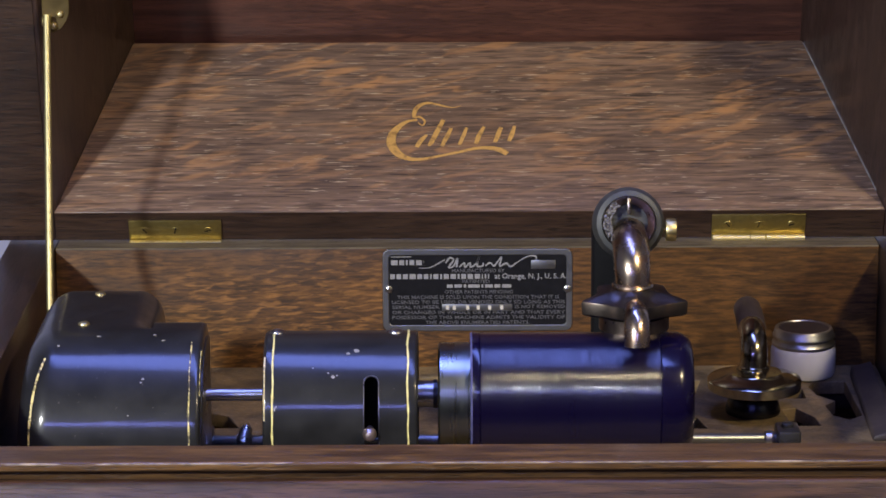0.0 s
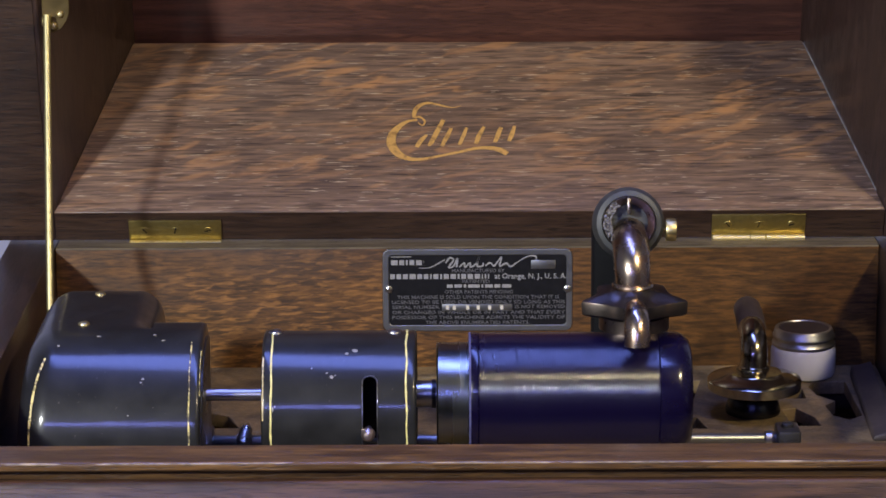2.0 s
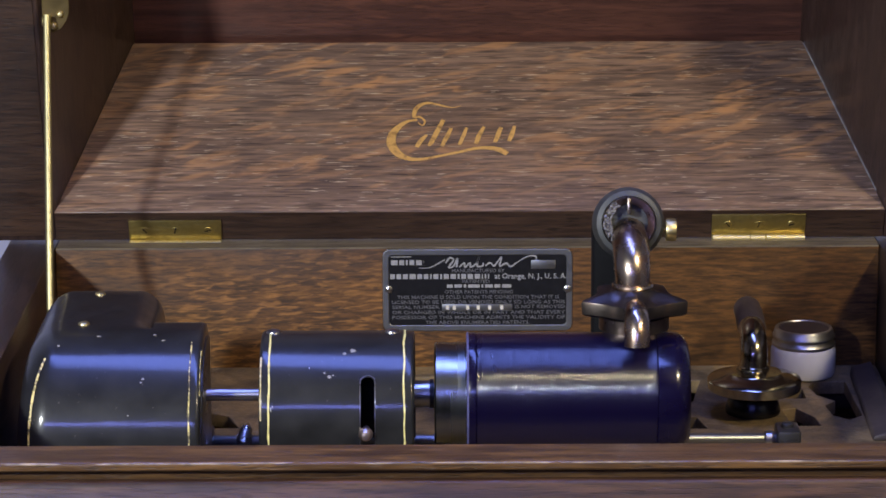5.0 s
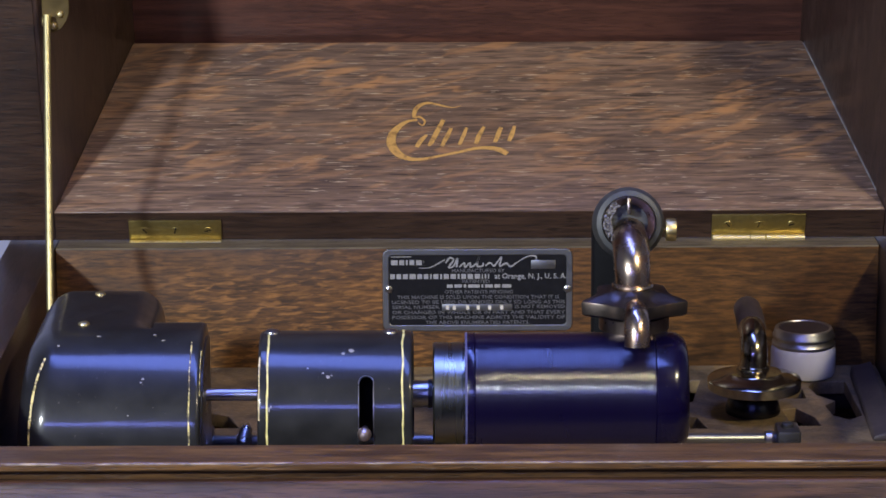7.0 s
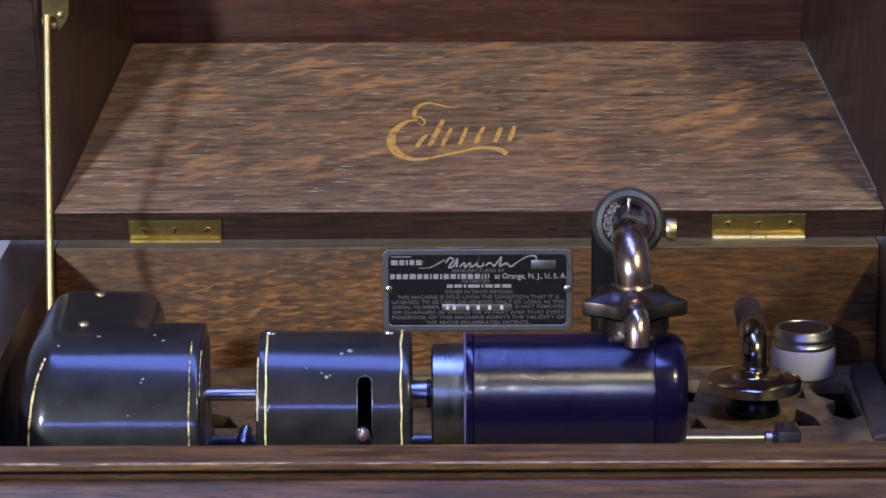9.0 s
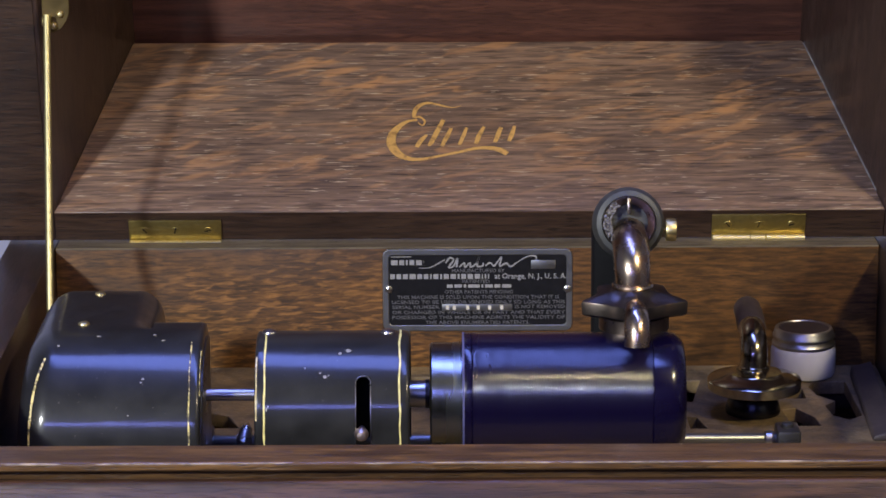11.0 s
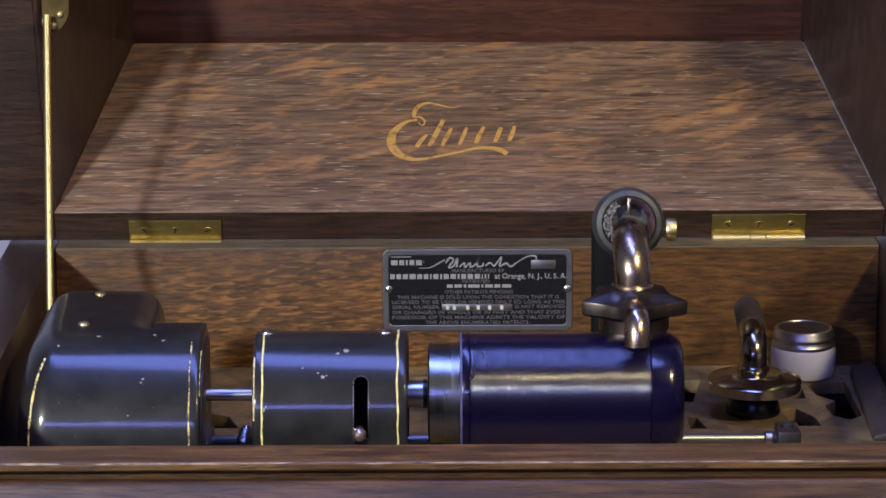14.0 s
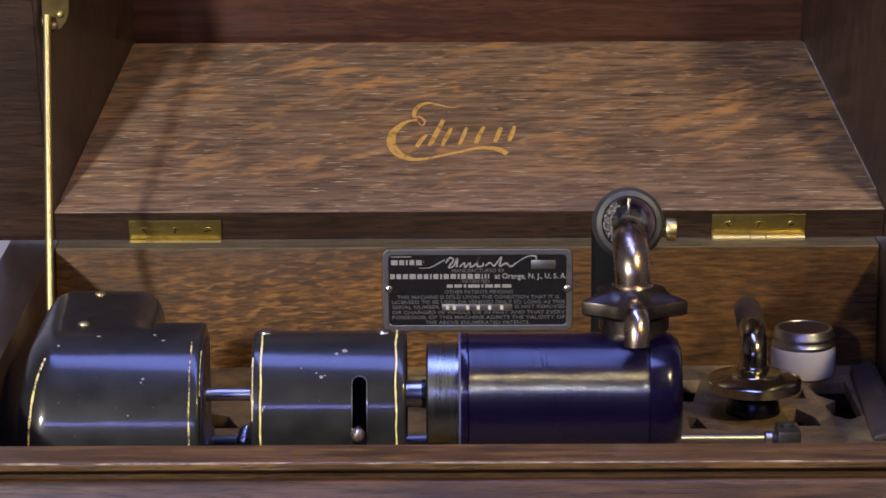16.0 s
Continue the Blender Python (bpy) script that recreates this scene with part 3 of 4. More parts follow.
def motor_hood():
    m = thing("gear_hood", "black enamelled gear housing with worn gold pinstripes", "machine housing", (0, 0, 0))
    cy, cz, r = 0.012, 0.1835, 0.050
    sec = profile_round(cy, cz, r, 0.914, drop=cz - BED_Z)
    sec = [(min(y, cy + 0.020), z) for y, z in sec]
    part("hood", gear_cover(cy, cz, r), BLACK, m)
    part("end_plate", hood(-0.1120, -0.1110, [(min(y, cy + 0.016), z) for y, z in profile_round(cy, cz, r - 0.0060, 0.914, drop=cz - BED_Z)], (cy, cz), 0.0008, 0.0008, 3), BLACK_DULL, m)
    part("pinstripe", stripe(-0.1168, sec, 0.0008, lo=2, hi=24, wob=0.0004), GOLD_WORN, m)
    part("pinstripe", stripe(-0.1905, sec, 0.0012, 0.0003, 2, 20, 0.0004, 0.0075, 0.0026), GOLD_WORN, m)
    for x, y, z in ((-0.1695, 0.0190, 0.2292), (-0.1675, 0.0745, 0.2290)):
        part("screw", lathe([(0.0029, 0.0), (0.0026, 0.0010), (0.0016, 0.0016), (0.0001, 0.0017)], "Z", (x, y, z - 0.0004), 20), BRASS_BRIGHT, m, "small worn nickel screw")
    for x, a, w, h in ((-0.1445, 18, 0.0004, 0.0030), (-0.158, 3, 0.003, 0.0012), (-0.146, 3, 0.0012, 0.0014), (-0.138, 40, 0.0008, 0.0007), (-0.178, 62, 0.0007, 0.0006), (-0.172, 2, 0.0016, 0.0011), (-0.1655, 4, 0.0008, 0.0010), (-0.130, 66, 0.0012, 0.0005), (-0.134, 71, 0.0010, 0.0005), (-0.160, 70, 0.0013, 0.0006), (-0.139, 38, 0.0006, 0.0004)):
        chip("scuff", m, x, a, cy, cz, r * 0.985, w, h, SCUFF)
    rim_sec = [(cy + (y - cy) * 0.985, cz + (z - cz) * 0.985) for y, z in sec]
    part("worn_and_glint_edge", stripe(-0.1121, rim_sec, 0.0004, 0.0003, 11, 22, 0.0002), GOLD_WORN, m, "rubbed yellowish edge")


FEED = 0.33867e-3  # metres a second: a two-hundredth of an inch a turn
TURN = 960.0       # degrees a second, 160 turns a minute


def carriage():
    """The hood that slides along with the mandrel."""
    c = thing("sliding_carriage", "black enamelled sliding carriage hood with gold pinstripes", "machine housing", (0, 0, 0))
    cy, cz, r = 0.002, 0.1925, 0.0365
    xa, xb = -0.0832, -0.0118
    slot = (-0.0332, 0.0033)
    # shell with a slot cut through it
    xs = [xa + 0.0016 * (1 - math.cos(math.pi / 2 * i / 4)) for i in range(5)]
    xs += list(np.linspace(xa + 0.004, slot[0] - 0.005, 12)) + list(np.linspace(slot[0] - 0.0046, slot[0] + 0.0046, 24)) + list(np.linspace(slot[0] + 0.006, xb - 0.004, 6))
    xs += [xb - 0.0016 * (1 - math.cos(math.pi / 2 * i / 4)) for i in range(4, -1, -1)]
    angs = list(np.linspace(-40, 4, 40)) + list(np.linspace(4.5, 30, 20)) + list(np.linspace(30.5, 46, 56)) + list(np.linspace(48, 220, 60))
    bm = bmesh.new()
    grid = []
    for x in xs:
        e = min(x - xa, xb - x)
        inset = 0.0016 * (1 - math.sqrt(max(0, 1 - (1 - min(e / 0.0016, 1)) ** 2)))
        grid.append([bm.verts.new((x, cy - (r - inset) * math.cos(radians(a)), cz + (r - inset) * math.sin(radians(a)))) for a in angs])
    top_a = 35.5
    for i in range(len(xs) - 1):
        for j in range(len(angs) - 1):
            mx, ma = (xs[i] + xs[i + 1]) / 2 - slot[0], (angs[j] + angs[j + 1]) / 2
            dz = max(0.0, radians(ma - top_a) * r)
            if math.hypot(mx, dz) < slot[1] and ma > -34:
                continue
            bm.faces.new((grid[i][j], grid[i + 1][j], grid[i + 1][j + 1], grid[i][j + 1]))
    me = part("hood", bm, BLACK, c)
    sol = me.modifiers.new("thickness", "SOLIDIFY")
    sol.thickness, sol.offset = 0.0016, -1
    for x in (xa + 0.002, xb - 0.002):
        part("end_plate", lathe([(0.009, x - 0.0008), (r - 0.0014, x - 0.0008), (r - 0.0014, x + 0.0008), (0.009, x + 0.0008)], "X", (0, cy, cz), 64, False), BLACK_DULL, c)
    sec = [(cy - r * math.cos(radians(a)), cz + r * math.sin(radians(a))) for a in np.linspace(-30, 200, 80)]
    part("worn_and_glint_edge", stripe(xa + 0.0009, [(cy + (y - cy) * 0.987, cz + (z - cz) * 0.987) for y, z in sec], 0.0010, 0.0004, 13, 31, 0.0003), RUBBED, c, "rubbed yellowish edge")
    part("pinstripe", stripe(-0.0786, sec, 0.0011, lo=2, hi=48, wob=0.0005), GOLD_LINE, c)
    part("pinstripe", stripe(-0.0164, sec, 0.0011, lo=2, hi=48, wob=0.0008), GOLD_LINE, c)
    # bright rubbed lip round the slot
    lip = []
    for k in range(60):
        if k < 22:
            x, a = slot[0] - slot[1] - 0.0001, -30 + (top_a + 30) * k / 22
        elif k < 38:
            t = math.pi * (1 - (k - 22) / 15)
            x, a = slot[0] + (slot[1] + 0.0001) * math.cos(t), top_a + math.degrees(slot[1] * math.sin(t) / r)
        else:
            x, a = slot[0] + slot[1] + 0.0001, top_a - (top_a + 30) * (k - 37) / 22
        lip.append((x, cy - (r + 0.00005) * math.cos(radians(a)), cz + (r + 0.00005) * math.sin(radians(a))))
    part("slot_lip", tube(lip, 0.00022, 6), STEEL, c)
    a = radians(-1.5)
    py, pz = cy - r * math.cos(a), cz + r * math.sin(a)
    part("thumb_screw", merge(lathe([(0.0001, -0.0042), (0.0018, -0.0038), (0.0030, -0.0022), (0.0033, -0.0004), (0.0028, 0.0012), (0.0016, 0.0018), (0.0016, 0.008)], "Y", (slot[0] - 0.0008, py - 0.001, pz), 24)), COPPER, c, "copper-toned worn thumb screw")
    part("inner_sleeve", lathe([(0.012, xa + 0.004), (0.016, xa + 0.006), (0.016, xb - 0.006), (0.012, xb - 0.004)], "X", (0, 0, AX_Z), 32), VOID, c)
    for x in (-0.0775, -0.0222):
        part("screw", lathe([(0.0036, 0.0), (0.0032, 0.0010), (0.0018, 0.0016), (0.0001, 0.0017)], "Z", (x, cy + 0.002, cz + r - 0.0003), 20), STEEL, c, "domed steel screw")
    for x, ang, w, h in ((-0.0507, 40, 0.0010, 0.0009), (-0.0530, 43, 0.0006, 0.0004), (-0.0490, 41, 0.0005, 0.0005), (-0.0402, 63, 0.0014, 0.0014), (-0.0440, 60, 0.0010, 0.0011), (-0.0776, 16, 0.0004, 0.0012), (-0.0767, 18, 0.0004, 0.0007), (-0.0600, 47, 0.0004, 0.0004)):
        chip("scuff", c, x, ang, cy, cz, r, w, h, SCUFF)
    # mandrel and its shaft turn on the carriage
    sp = new("spindle")
    sp.parent = c
    sp.location = (0, 0, AX_Z)
    tagged(sp, "turning steel spindle with a nickel mandrel")
    part("feed_shaft", lathe([(0.0029, -0.118), (0.0029, -0.080)], "X", n=28), STEEL, sp)
    part("drive_collar", lathe([(0.0063, -0.016), (0.0063, -0.0040), (0.0052, -0.0036), (0.0052, 0.0)], "X", n=32), STEEL, sp)
    part("oil_ring", lathe([(0.0058, -0.0050), (0.0069, -0.0048), (0.0069, -0.0030), (0.0058, -0.0028)], "X", n=32), BLACK_DULL, sp)
    part("mandrel", lathe([(0.006, -0.0026), (0.0232, -0.0026), (0.0240, -0.0018), (0.0240, 0.0125), (0.0238, 0.016), (0.0222, 0.112), (0.0210, 0.1135), (0.006, 0.1135)], "X", n=96), MANDREL, sp, "bright turned nickel mandrel end")
    return c, sp


def record_material():
    m = Nodes("blue_celluloid_grooves")
    tc = m.add("ShaderNodeTexCoord")
    sx = m.add("ShaderNodeSeparateXYZ")
    m.link(tc.outputs["Object"], sx.inputs[0])
    rings_n = m.noise(m.coords((900, 3, 3)), 1, 4, 0.7)
    fine = m.noise(m.coords((5200, 2, 2)), 1, 2, 0.6)
    blot = m.noise(m.coords((40, 12, 12)), 1, 3, 0.6)
    col = m.mix(m.ramp(rings_n, [(0.3, 0.0), (0.7, 1.0)]), (0.0027, 0.0014, 0.0135), (0.0040, 0.0022, 0.021))
    h = m.math("ADD", m.math("MULTIPLY", fine, 0.8), m.math("MULTIPLY", rings_n, 0.35))
    m.bump(h, 0.65, 0.00022)
    m.set(Base_Color=col, Roughness=m.ramp(blot, [(0.3, 0.26), (0.7, 0.32)]), Coat_Weight=1.0, Coat_Roughness=0.115)
    m.link(m.bsdf.inputs["Normal"].links[0].from_socket, m.bsdf.inputs["Coat Normal"])
    m.set(**{"Specular_IOR_Level": 0.35})
    return m.mat


def record():
    r = thing("cylinder_record", "deep blue celluloid cylinder record on the mandrel", "record")
    R = 0.0288
    part("playing_surface", lathe([(R - 0.0005, 0.0168), (R - 0.0001, 0.0172), (R - 0.0001, 0.1000), (R - 0.0005, 0.1004)], "X", n=128, caps=False), record_material(), r, "finely grooved blue playing surface")
    smooth = japan("blue_celluloid_rim", (0.0034, 0.0018, 0.0165), 0.12, 0.002, 0.24, 0.6)
    part("title_rim", lathe([(0.0243, 0.0125), (R - 0.0012, 0.0125), (R - 0.0003, 0.0128), (R, 0.0134), (R, 0.0166), (R - 0.0005, 0.0168), (0.0243, 0.0168)], "X", n=128, caps=False), smooth, r)
    part("tail_rim", lathe([(0.0225, 0.1004), (R - 0.0005, 0.1004), (R, 0.1008), (R, 0.1085), (R - 0.0006, 0.1115), (R - 0.0024, 0.1140), (R - 0.0042, 0.1153), (0.0232, 0.1158), (0.0225, 0.1150)], "X", n=128, caps=False), smooth, r)
    part("worn_and_glint_edge", lathe([(R - 0.0016, 0.0124), (R - 0.0004, 0.0124), (R + 0.0001, 0.0129), (R + 0.0001, 0.0133), (R - 0.0002, 0.0134)], "X", n=128, caps=False), EDGE, r, "pale worn edge")
    part("core", lathe([(0.0225, 0.1150), (0.0225, 0.1120), (0.0245, 0.0128)], "X", n=64, caps=False), PLASTER, r, "pale plaster lining")
    return r


# ---- nameplate ----
def rounded(w, h, r, n=6):
    out = []
    for cx, cy, a0 in ((w / 2 - r, h / 2 - r, 0), (-w / 2 + r, h / 2 - r, 90), (-w / 2 + r, -h / 2 + r, 180), (w / 2 - r, -h / 2 + r, 270)):
        for k in range(n + 1):
            t = radians(a0 + 90 * k / n)
            out.append((cx + r * math.cos(t), cy + r * math.sin(t)))
    return out


def letters(text, size, x, y, z, align="CENTER", width=None):
    cu = bpy.data.curves.new("scratch", "FONT")
    cu.body, cu.size, cu.align_x, cu.align_y, cu.extrude = text, size, align, "CENTER", 0.0001
    cu.offset = size * 0.012
    cu.resolution_u = 2
    bm = from_curve(cu)
    xs = [v.co.x for v in bm.verts]
    k = width / (max(xs) - min(xs)) if width else 1.0
    return moved(bm, Matrix.Translation((x, y, z)) @ Matrix.Diagonal((k, 1, 1, 1)))


def nameplate():
    p = thing("nameplate", "black metal nameplate with silver rim and lettering", "nameplate", (0.0185, Y1, 0.1914))
    p.rotation_euler = (radians(90), 0, radians(0))
    W, Hh = 0.1011, 0.0446
    part("rim", flat_shape([rounded(W, Hh, 0.0035), rounded(W - 0.0050, Hh - 0.0050, 0.0025)[::-1]], 0.0010, 0.0004), PLATE_RIM, p, "dull nickel raised rim")
    part("field", moved(flat_shape([rounded(W - 0.001, Hh - 0.001, 0.003)], 0.0006), pose(0, 0, 0.0003)), PLATE_BLACK, p)
    z = 0.0008
    k = W / 980.0          # design units across the plate
    X = lambda u: (u - 550) * k
    Yy = lambda v: (252 - v) * k * 1.0
    def bars(u0, u1, v, h, gaps):
        u = u0
        for wd in gaps:
            if u >= u1:
                break
            e = min(u + wd, u1)
            part("lettering_bar", box(X(u), X(e), Yy(v + h / 2), Yy(v - h / 2), z - 0.0003, z), LETTER_BRIGHT, p, smooth=False)
            u = e + 9
    # maker's marks as plain shapes
    bars(100, 270, 103, 26, (34, 25, 10, 25, 30, 30))
    bars(100, 205, 72, 4, (105,))
    sw = [[(245, 132, 3), (300, 130, 5), (350, 105, 6), (380, 88, 7)], [(385, 105, 9), (405, 78, 9), (425, 90, 8), (400, 128, 9), (425, 122, 8), (445, 82, 10), (440, 128, 9)],
          [(455, 128, 8), (480, 105, 8), (485, 128, 9), (510, 105, 8), (515, 128, 9), (545, 105, 7), (555, 70, 8), (548, 120, 9), (575, 122, 9), (580, 105, 8)],
          [(590, 122, 9), (615, 105, 8), (635, 122, 9), (650, 105, 8), (675, 75, 8), (665, 122, 9), (700, 108, 9), (722, 126, 9), (760, 100, 5), (810, 72, 6), (850, 70, 8), (855, 88, 5)]]
    for c in sw:
        part("script_stroke", moved(stroke([(X(a), Yy(b), w * k) for a, b, w in c]), pose(0, 0, z)), LETTER_BRIGHT, p, smooth=False)
    part("model_badge", box(X(828), X(955), Yy(138), Yy(92), z - 0.0002, z + 0.0001, 0.0001), PLATE_RIM, p, "small plain grey badge")
    bars(872, 918, 122, 24, (12, 12, 12))
    bars(95, 610, 178, 26, (24, 24, 26, 32, 24, 24, 8, 26, 10, 26, 28, 10, 24, 28, 28, 6, 8, 28, 24, 10))
    part("lettering", letters("at Orange, N. J., U. S. A.", 40 * k, X(826), Yy(178), z, width=375 * k), LETTER_BRIGHT, p, smooth=False)
    rows = (("MANUFACTURED BY", 148, 415, 690), ("PATENTED", 206, 470, 612), ("OTHER PATENTS PENDING", 262, 378, 735),
            ("THIS MACHINE IS SOLD UPON THE CONDITION THAT IT IS", 290, 132, 975), ("LICENSED TO BE USED OR VENDED ONLY SO LONG AS THIS", 317, 102, 1005),
            ("SERIAL NUMBER", 344, 104, 350), ("IS NOT REMOVED", 342, 745, 1005), ("OR CHANGED IN WHOLE OR IN PART AND THAT EVERY", 372, 104, 1005),
            ("POSSESSOR OF THIS MACHINE ADMITS THE VALIDITY OF", 399, 104, 1005), ("THE ABOVE ENUMERATED PATENTS.", 427, 278, 822))
    for text, v, u0, u1 in rows:
        part("lettering", letters(text, 26 * k, X((u0 + u1) / 2), Yy(v), z, width=(u1 - u0) * k), LETTER, p, smooth=False)
    bars(390, 725, 230, 17, (30, 40, 14, 60, 10, 40, 30, 70))
    sn = part("serial_strip", box(X(365), X(730), Yy(362), Yy(328), z - 0.0002, z + 0.0001, 0.0001), PLATE_RIM, p, "plain grey number strip")
    for u in (385, 420, 490, 545, 605, 668):
        part("lettering_bar", box(X(u), X(u + 16), Yy(356), Yy(334), z, z + 0.0003), PLASTER, p, smooth=False)
    for u in (88, 1018):
        part("nail", lathe([(0.0022, 0.0), (0.0019, 0.0009), (0.0010, 0.0014), (0.0001, 0.0015)], "Z", (X(u), Yy(246), 0.0005), 16), STEEL, p)


# ---- bed plate ----
def bed():
    b = thing("bedplate", "dusty grey-brown cast-iron bedplate with cut-out openings", "bedplate")
    hole = lambda cx, cy, r, n=28: [(cx + r * math.cos(-2 * math.pi * i / n), cy + r * math.sin(-2 * math.pi * i / n)) for i in range(n)]
    poly = lambda *p: list(p)
    outs = [[(X0 + 0.001, Y0 + 0.002), (X1 - 0.001, Y0 + 0.002), (X1 - 0.001, Y1 - 0.001), (X0 + 0.001, Y1 - 0.001)],
            hole(0.1588, 0.1355, 0.0125), poly((-0.120, 0.140), (-0.120, 0.112), (-0.103, 0.112), (-0.110, 0.134)),
            poly((0.122, 0.195), (0.137, 0.195), (0.130, 0.155), (0.124, 0.155)), poly((0.124, 0.130), (0.124, 0.108), (0.134, 0.108), (0.130, 0.128)),
            poly((0.174, 0.142), (0.176, 0.112), (0.192, 0.112), (0.190, 0.128), (0.182, 0.144)),
            poly((0.178, 0.178), (0.178, 0.160), (0.1895, 0.160), (0.1895, 0.178)),
            [(0.2135, 0.192), (0.2150, 0.130), (0.207, 0.122), (0.199, 0.130), (0.197, 0.148), (0.203, 0.156), (0.195, 0.166), (0.192, 0.182), (0.196, 0.192)][::1]]
    part("casting", moved(flat_shape(outs, 0.006, 0.0006), pose(0, 0, BED_Z - 0.0036)), IRON, b)
    # dark brown on this iron web stands in for the right-hand shade
    part("web", hexa([(0.2135, 0.085, BED_Z), (0.2270, 0.085, BED_Z), (0.2285, 0.2, BED_Z), (0.2165, 0.2, BED_Z), (0.2145, 0.085, BED_Z + 0.003), (0.2260, 0.085, BED_Z + 0.006), (0.2280, 0.2, BED_Z + 0.009), (0.2175, 0.2, BED_Z + 0.006)], 0.0012), PIPE, b, "end web with shade put into its brown colour")
    part("rib", box(-0.09, 0.12, 0.19, 0.196, BED_Z, BED_Z + 0.004, 0.001), IRON, b)


def guide_rods():
    g = thing("guide_rod", "polished steel guide rod in a dark bearing block", "rod")
    y, z = 0.050, 0.1615
    part("rod", lathe([(0.0023, -0.118), (0.0028, -0.117), (0.0028, 0.1640), (0.0023, 0.165)], "X", (0, y, z), 24), DULL_STEEL, g)
    part("collar", lathe([(0.0036, 0.1560), (0.0040, 0.1565), (0.0040, 0.1595), (0.0036, 0.160)], "X", (0, y, z), 24), STEEL, g)
    part("bearing_block", box(0.1615, 0.1730, y - 0.009, y + 0.009, BED_Z, z + 0.0062, 0.0015), BLACK_DULL, g)
    part("set_screw", lathe([(0.0030, z + 0.0062), (0.0030, z + 0.0078), (0.0022, z + 0.0084)], "Z", (0.167, y, 0), 16), BLACK_DULL, g)
    part("bearing_block", box(-0.122, -0.112, y - 0.009, y + 0.009, BED_Z, z + 0.006, 0.0015), BLACK_DULL, g)
    lv = thing("stop_lever", "small worn steel stop lever clipped on the guide rod", "lever")
    part("blade", tube([(-0.0985, y - 0.004, z - 0.006), (-0.0970, y - 0.006, z + 0.002), (-0.0958, y - 0.002, z + 0.0065), (-0.0957, y + 0.003, z + 0.007)], [0.0030, 0.0036, 0.0030, 0.0014], 14), STEEL, lv)
    part("clip", lathe([(0.0031, -0.1005), (0.0042, -0.1003), (0.0042, -0.0935), (0.0031, -0.0933)], "X", (0, y, z), 20, False), BRONZE_DARK, lv)


# ---- reproducers ----
def star_weight(cx, cy, z0, z1, r_out, r_in, n=5, turn=0.0, k=14):
    """Star-shaped weight: upright flanks, blunt points, ridges that run up to a round collar."""
    half = math.pi / n
    edge = z1 - 0.0030
    rows = ((z0, 0.93, 0.0), (z0 + 0.0010, 0.99, 0.0), (edge - 0.0006, 1.0, 0.0), (edge, 0.985, 0.0002), (edge + 0.0009, 0.80, 0.0009), (z1 - 0.0008, 0.58, 0.0010), (z1 + 0.0004, 0.46, 0.0003), (z1 + 0.0016, 0.40, 0.0))
    loops = []
    for zz, sc, ridge in rows:
        ring = []
        for i in range(n * k):
            t = 2 * math.pi * i / (n * k)
            th = abs((t + half) % (2 * half) - half)
            r = r_out * r_in * math.sin(half) / (r_in * math.sin(half - th) + r_out * math.sin(th))
            r = min(r, r_out * 0.955) - 0.0009 * math.sin(math.pi * th / half)
            point = 1 - th / half
            blend = max(0.0, min(1.0, (sc - 0.40) / 0.4))
            r = (r * blend + 0.0225 * (1 - blend)) * sc
            ring.append((cx + r * math.cos(t + turn), cy + r * math.sin(t + turn), zz + ridge * (2.2 * point - 1.0)))
        loops.append(ring)
    return rings(loops)


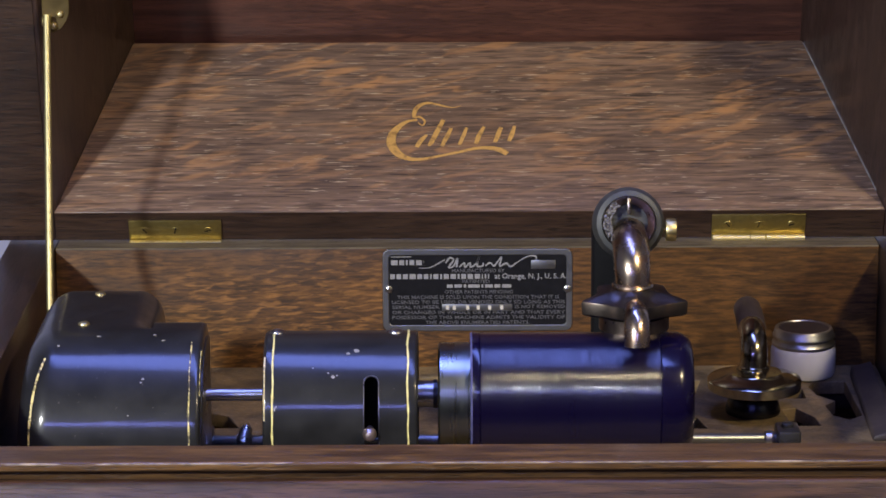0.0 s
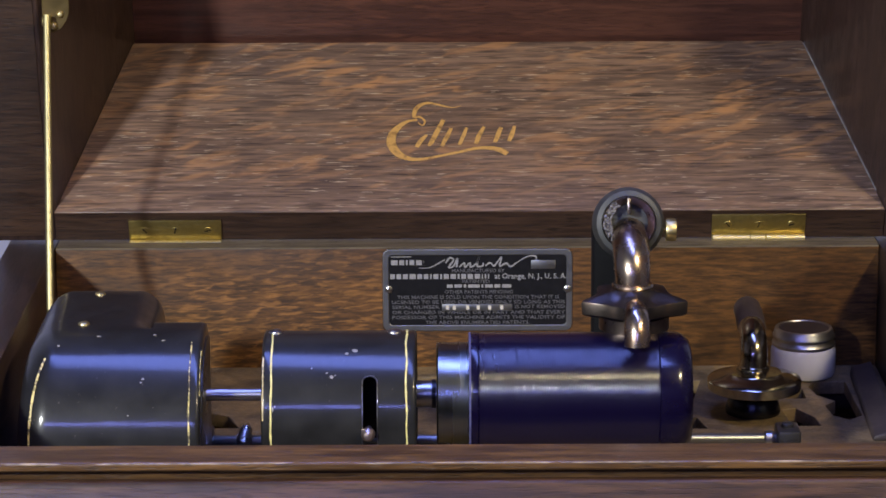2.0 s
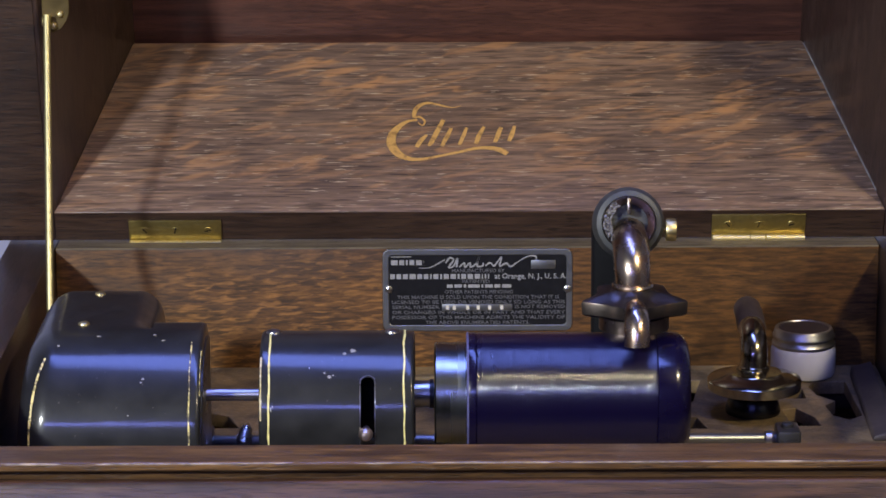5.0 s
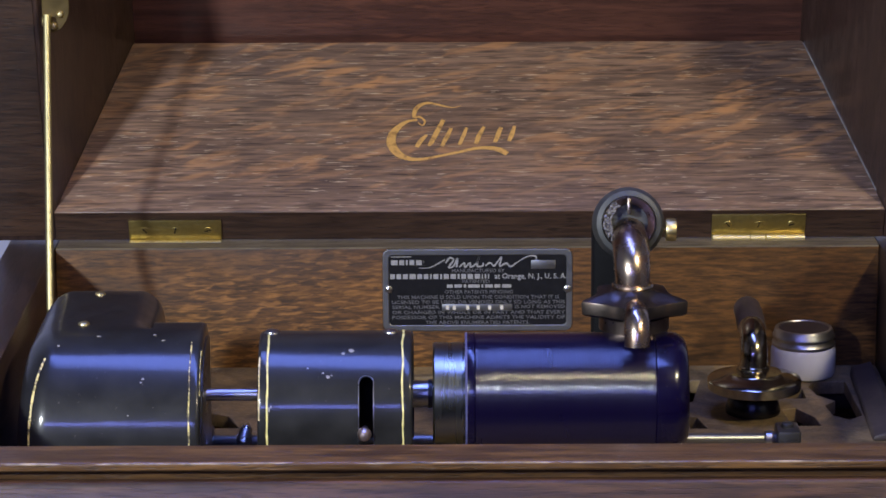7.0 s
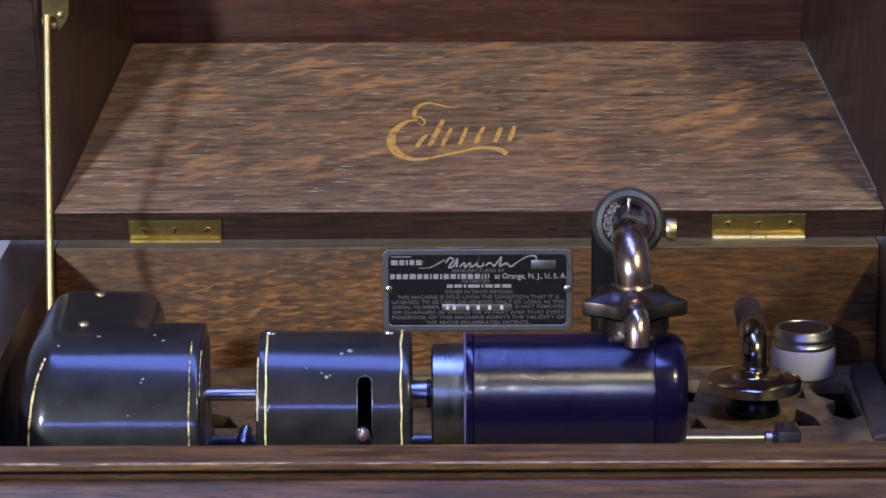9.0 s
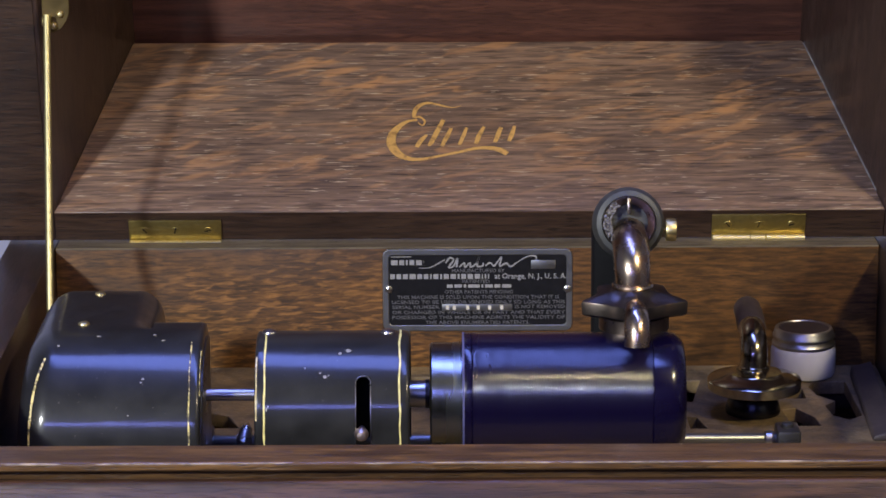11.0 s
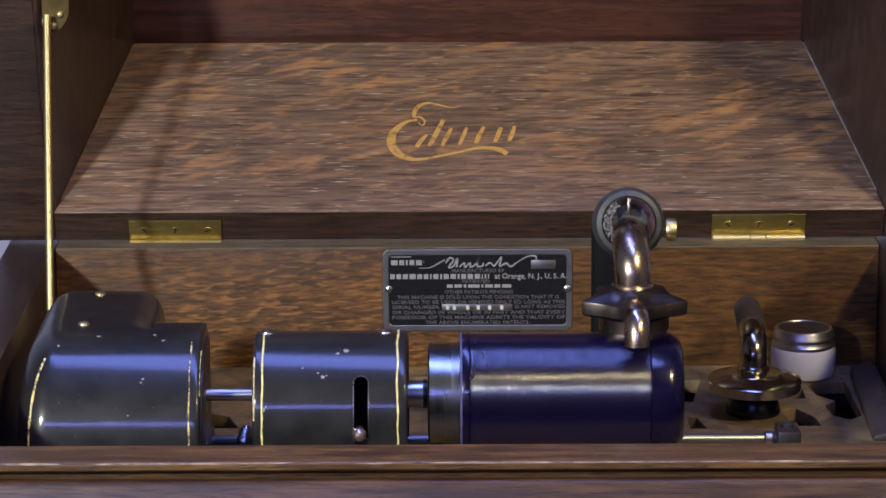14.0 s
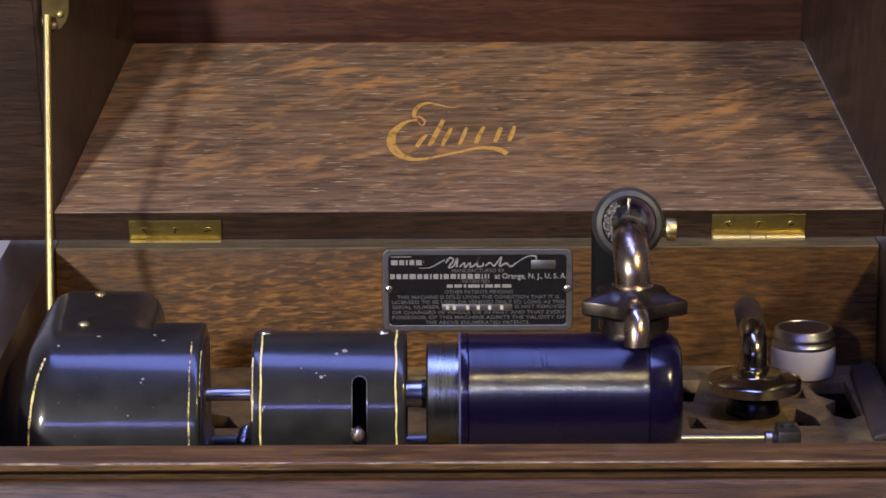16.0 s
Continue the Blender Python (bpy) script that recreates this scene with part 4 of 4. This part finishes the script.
def reproducer():
    r = thing("reproducer_arm", "worn nickel reproducer and elbow on a dark horn column", "reproducer")
    cx, cy, cz = 0.0878, 0.038, 0.2726          # centre of the horn ring
    ring = [(0.0095, -0.004), (0.0130, -0.0085), (0.0152, -0.0075), (0.0170, -0.0030), (0.0170, 0.003), (0.0156, 0.008), (0.0120, 0.014)]
    tip = pose(cx, cy, cz, -14, 0, 0)
    part("horn_ring", moved(lathe(ring, "Y", n=56), tip), RUBBER, r, "dark grey ribbed horn collar")
    part("inner_ring", moved(lathe([(0.0090, -0.006), (0.0122, -0.0100), (0.0128, -0.0085), (0.0128, -0.004)], "Y", n=48, caps=False), tip), BRONZE_DARK, r)
    # putty round the joint
    bm = bmesh.new()
    for i in range(280):
        a = radians(random.uniform(120, 250))
        rr = random.uniform(0.0085, 0.0120)
        s = random.uniform(0.00025, 0.00065)
        m = tip @ pose(rr * math.cos(a), -0.0095 + random.uniform(-0.0015, 0.001), rr * math.sin(a), random.uniform(0, 90), random.uniform(0, 90), 0)
        bmesh.ops.create_icosphere(bm, subdivisions=1, radius=s, matrix=m)
    part("putty", bm, SOLDER, r, "crumbly grey sealing putty", smooth=False)
    part("rib", moved(box(-0.0008, 0.0008, -0.0125, -0.006, 0.004, 0.0118, 0.0004), tip), BRONZE_DARK, r)
    # column behind
    part("column", box(cx - 0.0162, cx + 0.004, cy + 0.006, cy + 0.026, BED_Z, cz - 0.004, 0.003), VOID, r)
    # elbow: from the ring forwards and down onto the weight
    sx = 0.0885
    p0 = Vector((cx, cy - 0.004, cz + 0.001))
    pts, rad = [], []
    yb = 0.009
    for i in range(15):
        t = i / 14
        a = radians(90 * t)
        yv = (cy - 0.005) - (cy - 0.005 - yb) * math.sin(a) ** 1.0
        zv = 0.2525 + (cz - 0.0040 - 0.2525) * math.cos(a)
        pts.append((cx + (sx - cx) * t, yv, zv))
        rad.append(0.0081 + 0.0005 * math.sin(math.pi * t))
    pts += [(sx, yb, 0.2480)]
    rad += [0.0083]
    part("elbow", tube(pts, rad, 32), NICKEL_WORN, r, "copper-worn nickel elbow tube")
    part("elbow_foot", lathe([(0.0083, 0.2512), (0.0094, 0.2508), (0.0099, 0.2498), (0.0096, 0.2485), (0.0086, 0.2478)], "Z", (sx, yb, 0), 40), NICKEL_WORN, r)
    part("weight", star_weight(sx + 0.0004, 0.0070, 0.2376, 0.2474, 0.0272, 0.0192, 5, radians(-90)), WEIGHT, r, "dark star-shaped weight with polished edges")
    part("body", lathe([(0.0150, 0.2275), (0.0165, 0.2285), (0.0165, 0.2350), (0.0150, 0.2352)], "Z", (sx + 0.001, 0.0125, 0), 44), BRONZE_DARK, r)
    tail = [(sx + 0.0003, -0.010, 0.2432), (sx + 0.0003, -0.0185, 0.2418), (sx + 0.0003, -0.0222, 0.2390), (sx + 0.0003, -0.0242, 0.2345), (sx + 0.0003, -0.0248, 0.2296)]
    part("lug", tube(tail, [0.0050, 0.0058, 0.0060, 0.0060, 0.0059], 24), NICKEL_WORN, r, "rounded polished lug")
    kx = cx + 0.0148
    part("thumb_screw_stem", lathe([(0.0013, kx - 0.002), (0.0013, kx + 0.003)], "X", (0, cy - 0.002, cz - 0.0028), 14), BRASS, r)
    knob = [(0.0036, kx + 0.0025), (0.0050, kx + 0.0030), (0.0054, kx + 0.0036), (0.0054, kx + 0.0072), (0.0050, kx + 0.0078), (0.0030, kx + 0.0080)]
    part("thumb_screw", knurled(knob, (0, cy - 0.002, cz - 0.0028)), BRASS_BRIGHT, r, "knurled bright brass thumb screw")


def knurled(profile, at, n=40):
    bm = lathe(profile, "X", at, n)
    for i, v in enumerate(bm.verts):
        ring, k = divmod(i, n)
        if ring in (2, 3) and k % 2:
            c = Vector((v.co.x, at[1], at[2]))
            v.co = c + (v.co - c) * 0.93
    return bm


def spare_reproducer():
    s = thing("spare_reproducer", "tarnished spare reproducer with an elbow tube on the bedplate", "reproducer")
    cx, cy = 0.1588, 0.1310
    z = 0.1674
    disc = [(0.0110, z - 0.0070), (0.0180, z - 0.0056), (0.0230, z - 0.0044), (0.0238, z - 0.0038), (0.0240, z + 0.0006), (0.0235, z + 0.0012), (0.0180, z + 0.0030), (0.0142, z + 0.0040), (0.0136, z + 0.0046), (0.0085, z + 0.0052)]
    part("disc", lathe(disc, "Z", (cx, cy, 0), 64), TARNISH, s, "olive tarnished disc")
    part("under_cup", lathe([(0.0100, BED_Z - 0.004), (0.0118, BED_Z + 0.0002), (0.0138, BED_Z + 0.0004), (0.0142, BED_Z + 0.0020), (0.0130, BED_Z + 0.0065), (0.0105, z - 0.0066), (0.0095, z - 0.006)], "Z", (cx, 0.1355, 0), 44), CUP, s, "black glossy cup let into the bedplate")
    pts, rad = [(cx - 0.0002, cy + 0.004, z + 0.004)], [0.0076]
    for i in range(13):
        a = radians(90 * i / 12)
        pts.append((cx, cy + 0.004 + 0.016 * (1 - math.cos(a)), z + 0.010 + 0.0115 * math.sin(a)))
        rad.append(0.0070)
    part("elbow", tube(pts, rad, 32), TARNISH, s, "tarnished bright elbow tube")
    last = Vector(pts[-1])
    tail = [last + Vector((0.0002, -0.0005, 0)), last + Vector((0.0010, 0.014, -0.0002)), last + Vector((0.0018, 0.030, -0.0010)), last + Vector((0.0024, 0.048, -0.0025))]
    part("horn_pipe", tube(tail, [0.0073, 0.0074, 0.0073, 0.0072], 32), PIPE, s, "dull dark brown pipe end")
    part("elbow_foot", lathe([(0.0074, z + 0.0070), (0.0079, z + 0.0066), (0.0079, z + 0.0058), (0.0084, z + 0.0046)], "Z", (cx, cy + 0.004, 0), 36), TARNISH, s)


def jar():
    j = thing("ointment_jar", "small white glass jar with a silvery screw lid", "jar", (0.1922, 0.2050, BED_Z))
    part("glass", lathe([(0.0150, 0.0), (0.0166, 0.0010), (0.0173, 0.0030), (0.0173, 0.0145), (0.0166, 0.0165), (0.0150, 0.0170)], "Z", n=56), MILK_GLASS, j, "white milk glass body")
    lid = [(0.0158, 0.0165), (0.0166, 0.0167), (0.0168, 0.0182), (0.0160, 0.0192), (0.0159, 0.0206), (0.0165, 0.0214), (0.0165, 0.0226), (0.0158, 0.0236), (0.0156, 0.0250), (0.0150, 0.0262), (0.0138, 0.0264), (0.0134, 0.0258), (0.0001, 0.0256)]
    # brown disc paints the reflection of the open cabinet lid
    part("lid_top", lathe([(0.0136, 0.0255), (0.0136, 0.0259), (0.0001, 0.0260)], "Z", n=56), LID_TOP, j, "lid top with a brown reflection painted on")
    part("screw_lid", lathe(lid, "Z", n=56), JAR_LID, j, "tinned screw lid, brown reflection painted on its top")


def main():
    room()
    table()
    c, lid, dims = cabinet()
    e, gilt, d = emblem(lid, *dims)
    emblem_strokes(e, gilt)
    hinge(-0.1694, -0.1194, -0.0021)
    hinge(0.1450, 0.1955)
    stay()
    bed()
    motor_hood()
    moving = carriage()
    rec = record()
    guide_rods()
    reproducer()
    spare_reproducer()
    jar()
    nameplate()
    return (*moving, rec)


CARRIAGE, SPINDLE, RECORD = main()


def motions():
    slide, spin, both = [], [], []
    steps = 240
    for i in range(steps + 1):
        t = 16.0 * i / steps
        x, a = -FEED * t, (TURN * t) % 360.0
        spin.append((t, pose(0, 0, AX_Z, a)))
        both.append((t, pose(x, 0, AX_Z, a)))
        if i % 15 == 0:
            slide.append((t, pose(x, 0, 0)))
    walk(CARRIAGE, slide)
    walk(SPINDLE, spin)
    walk(RECORD, both)


motions()
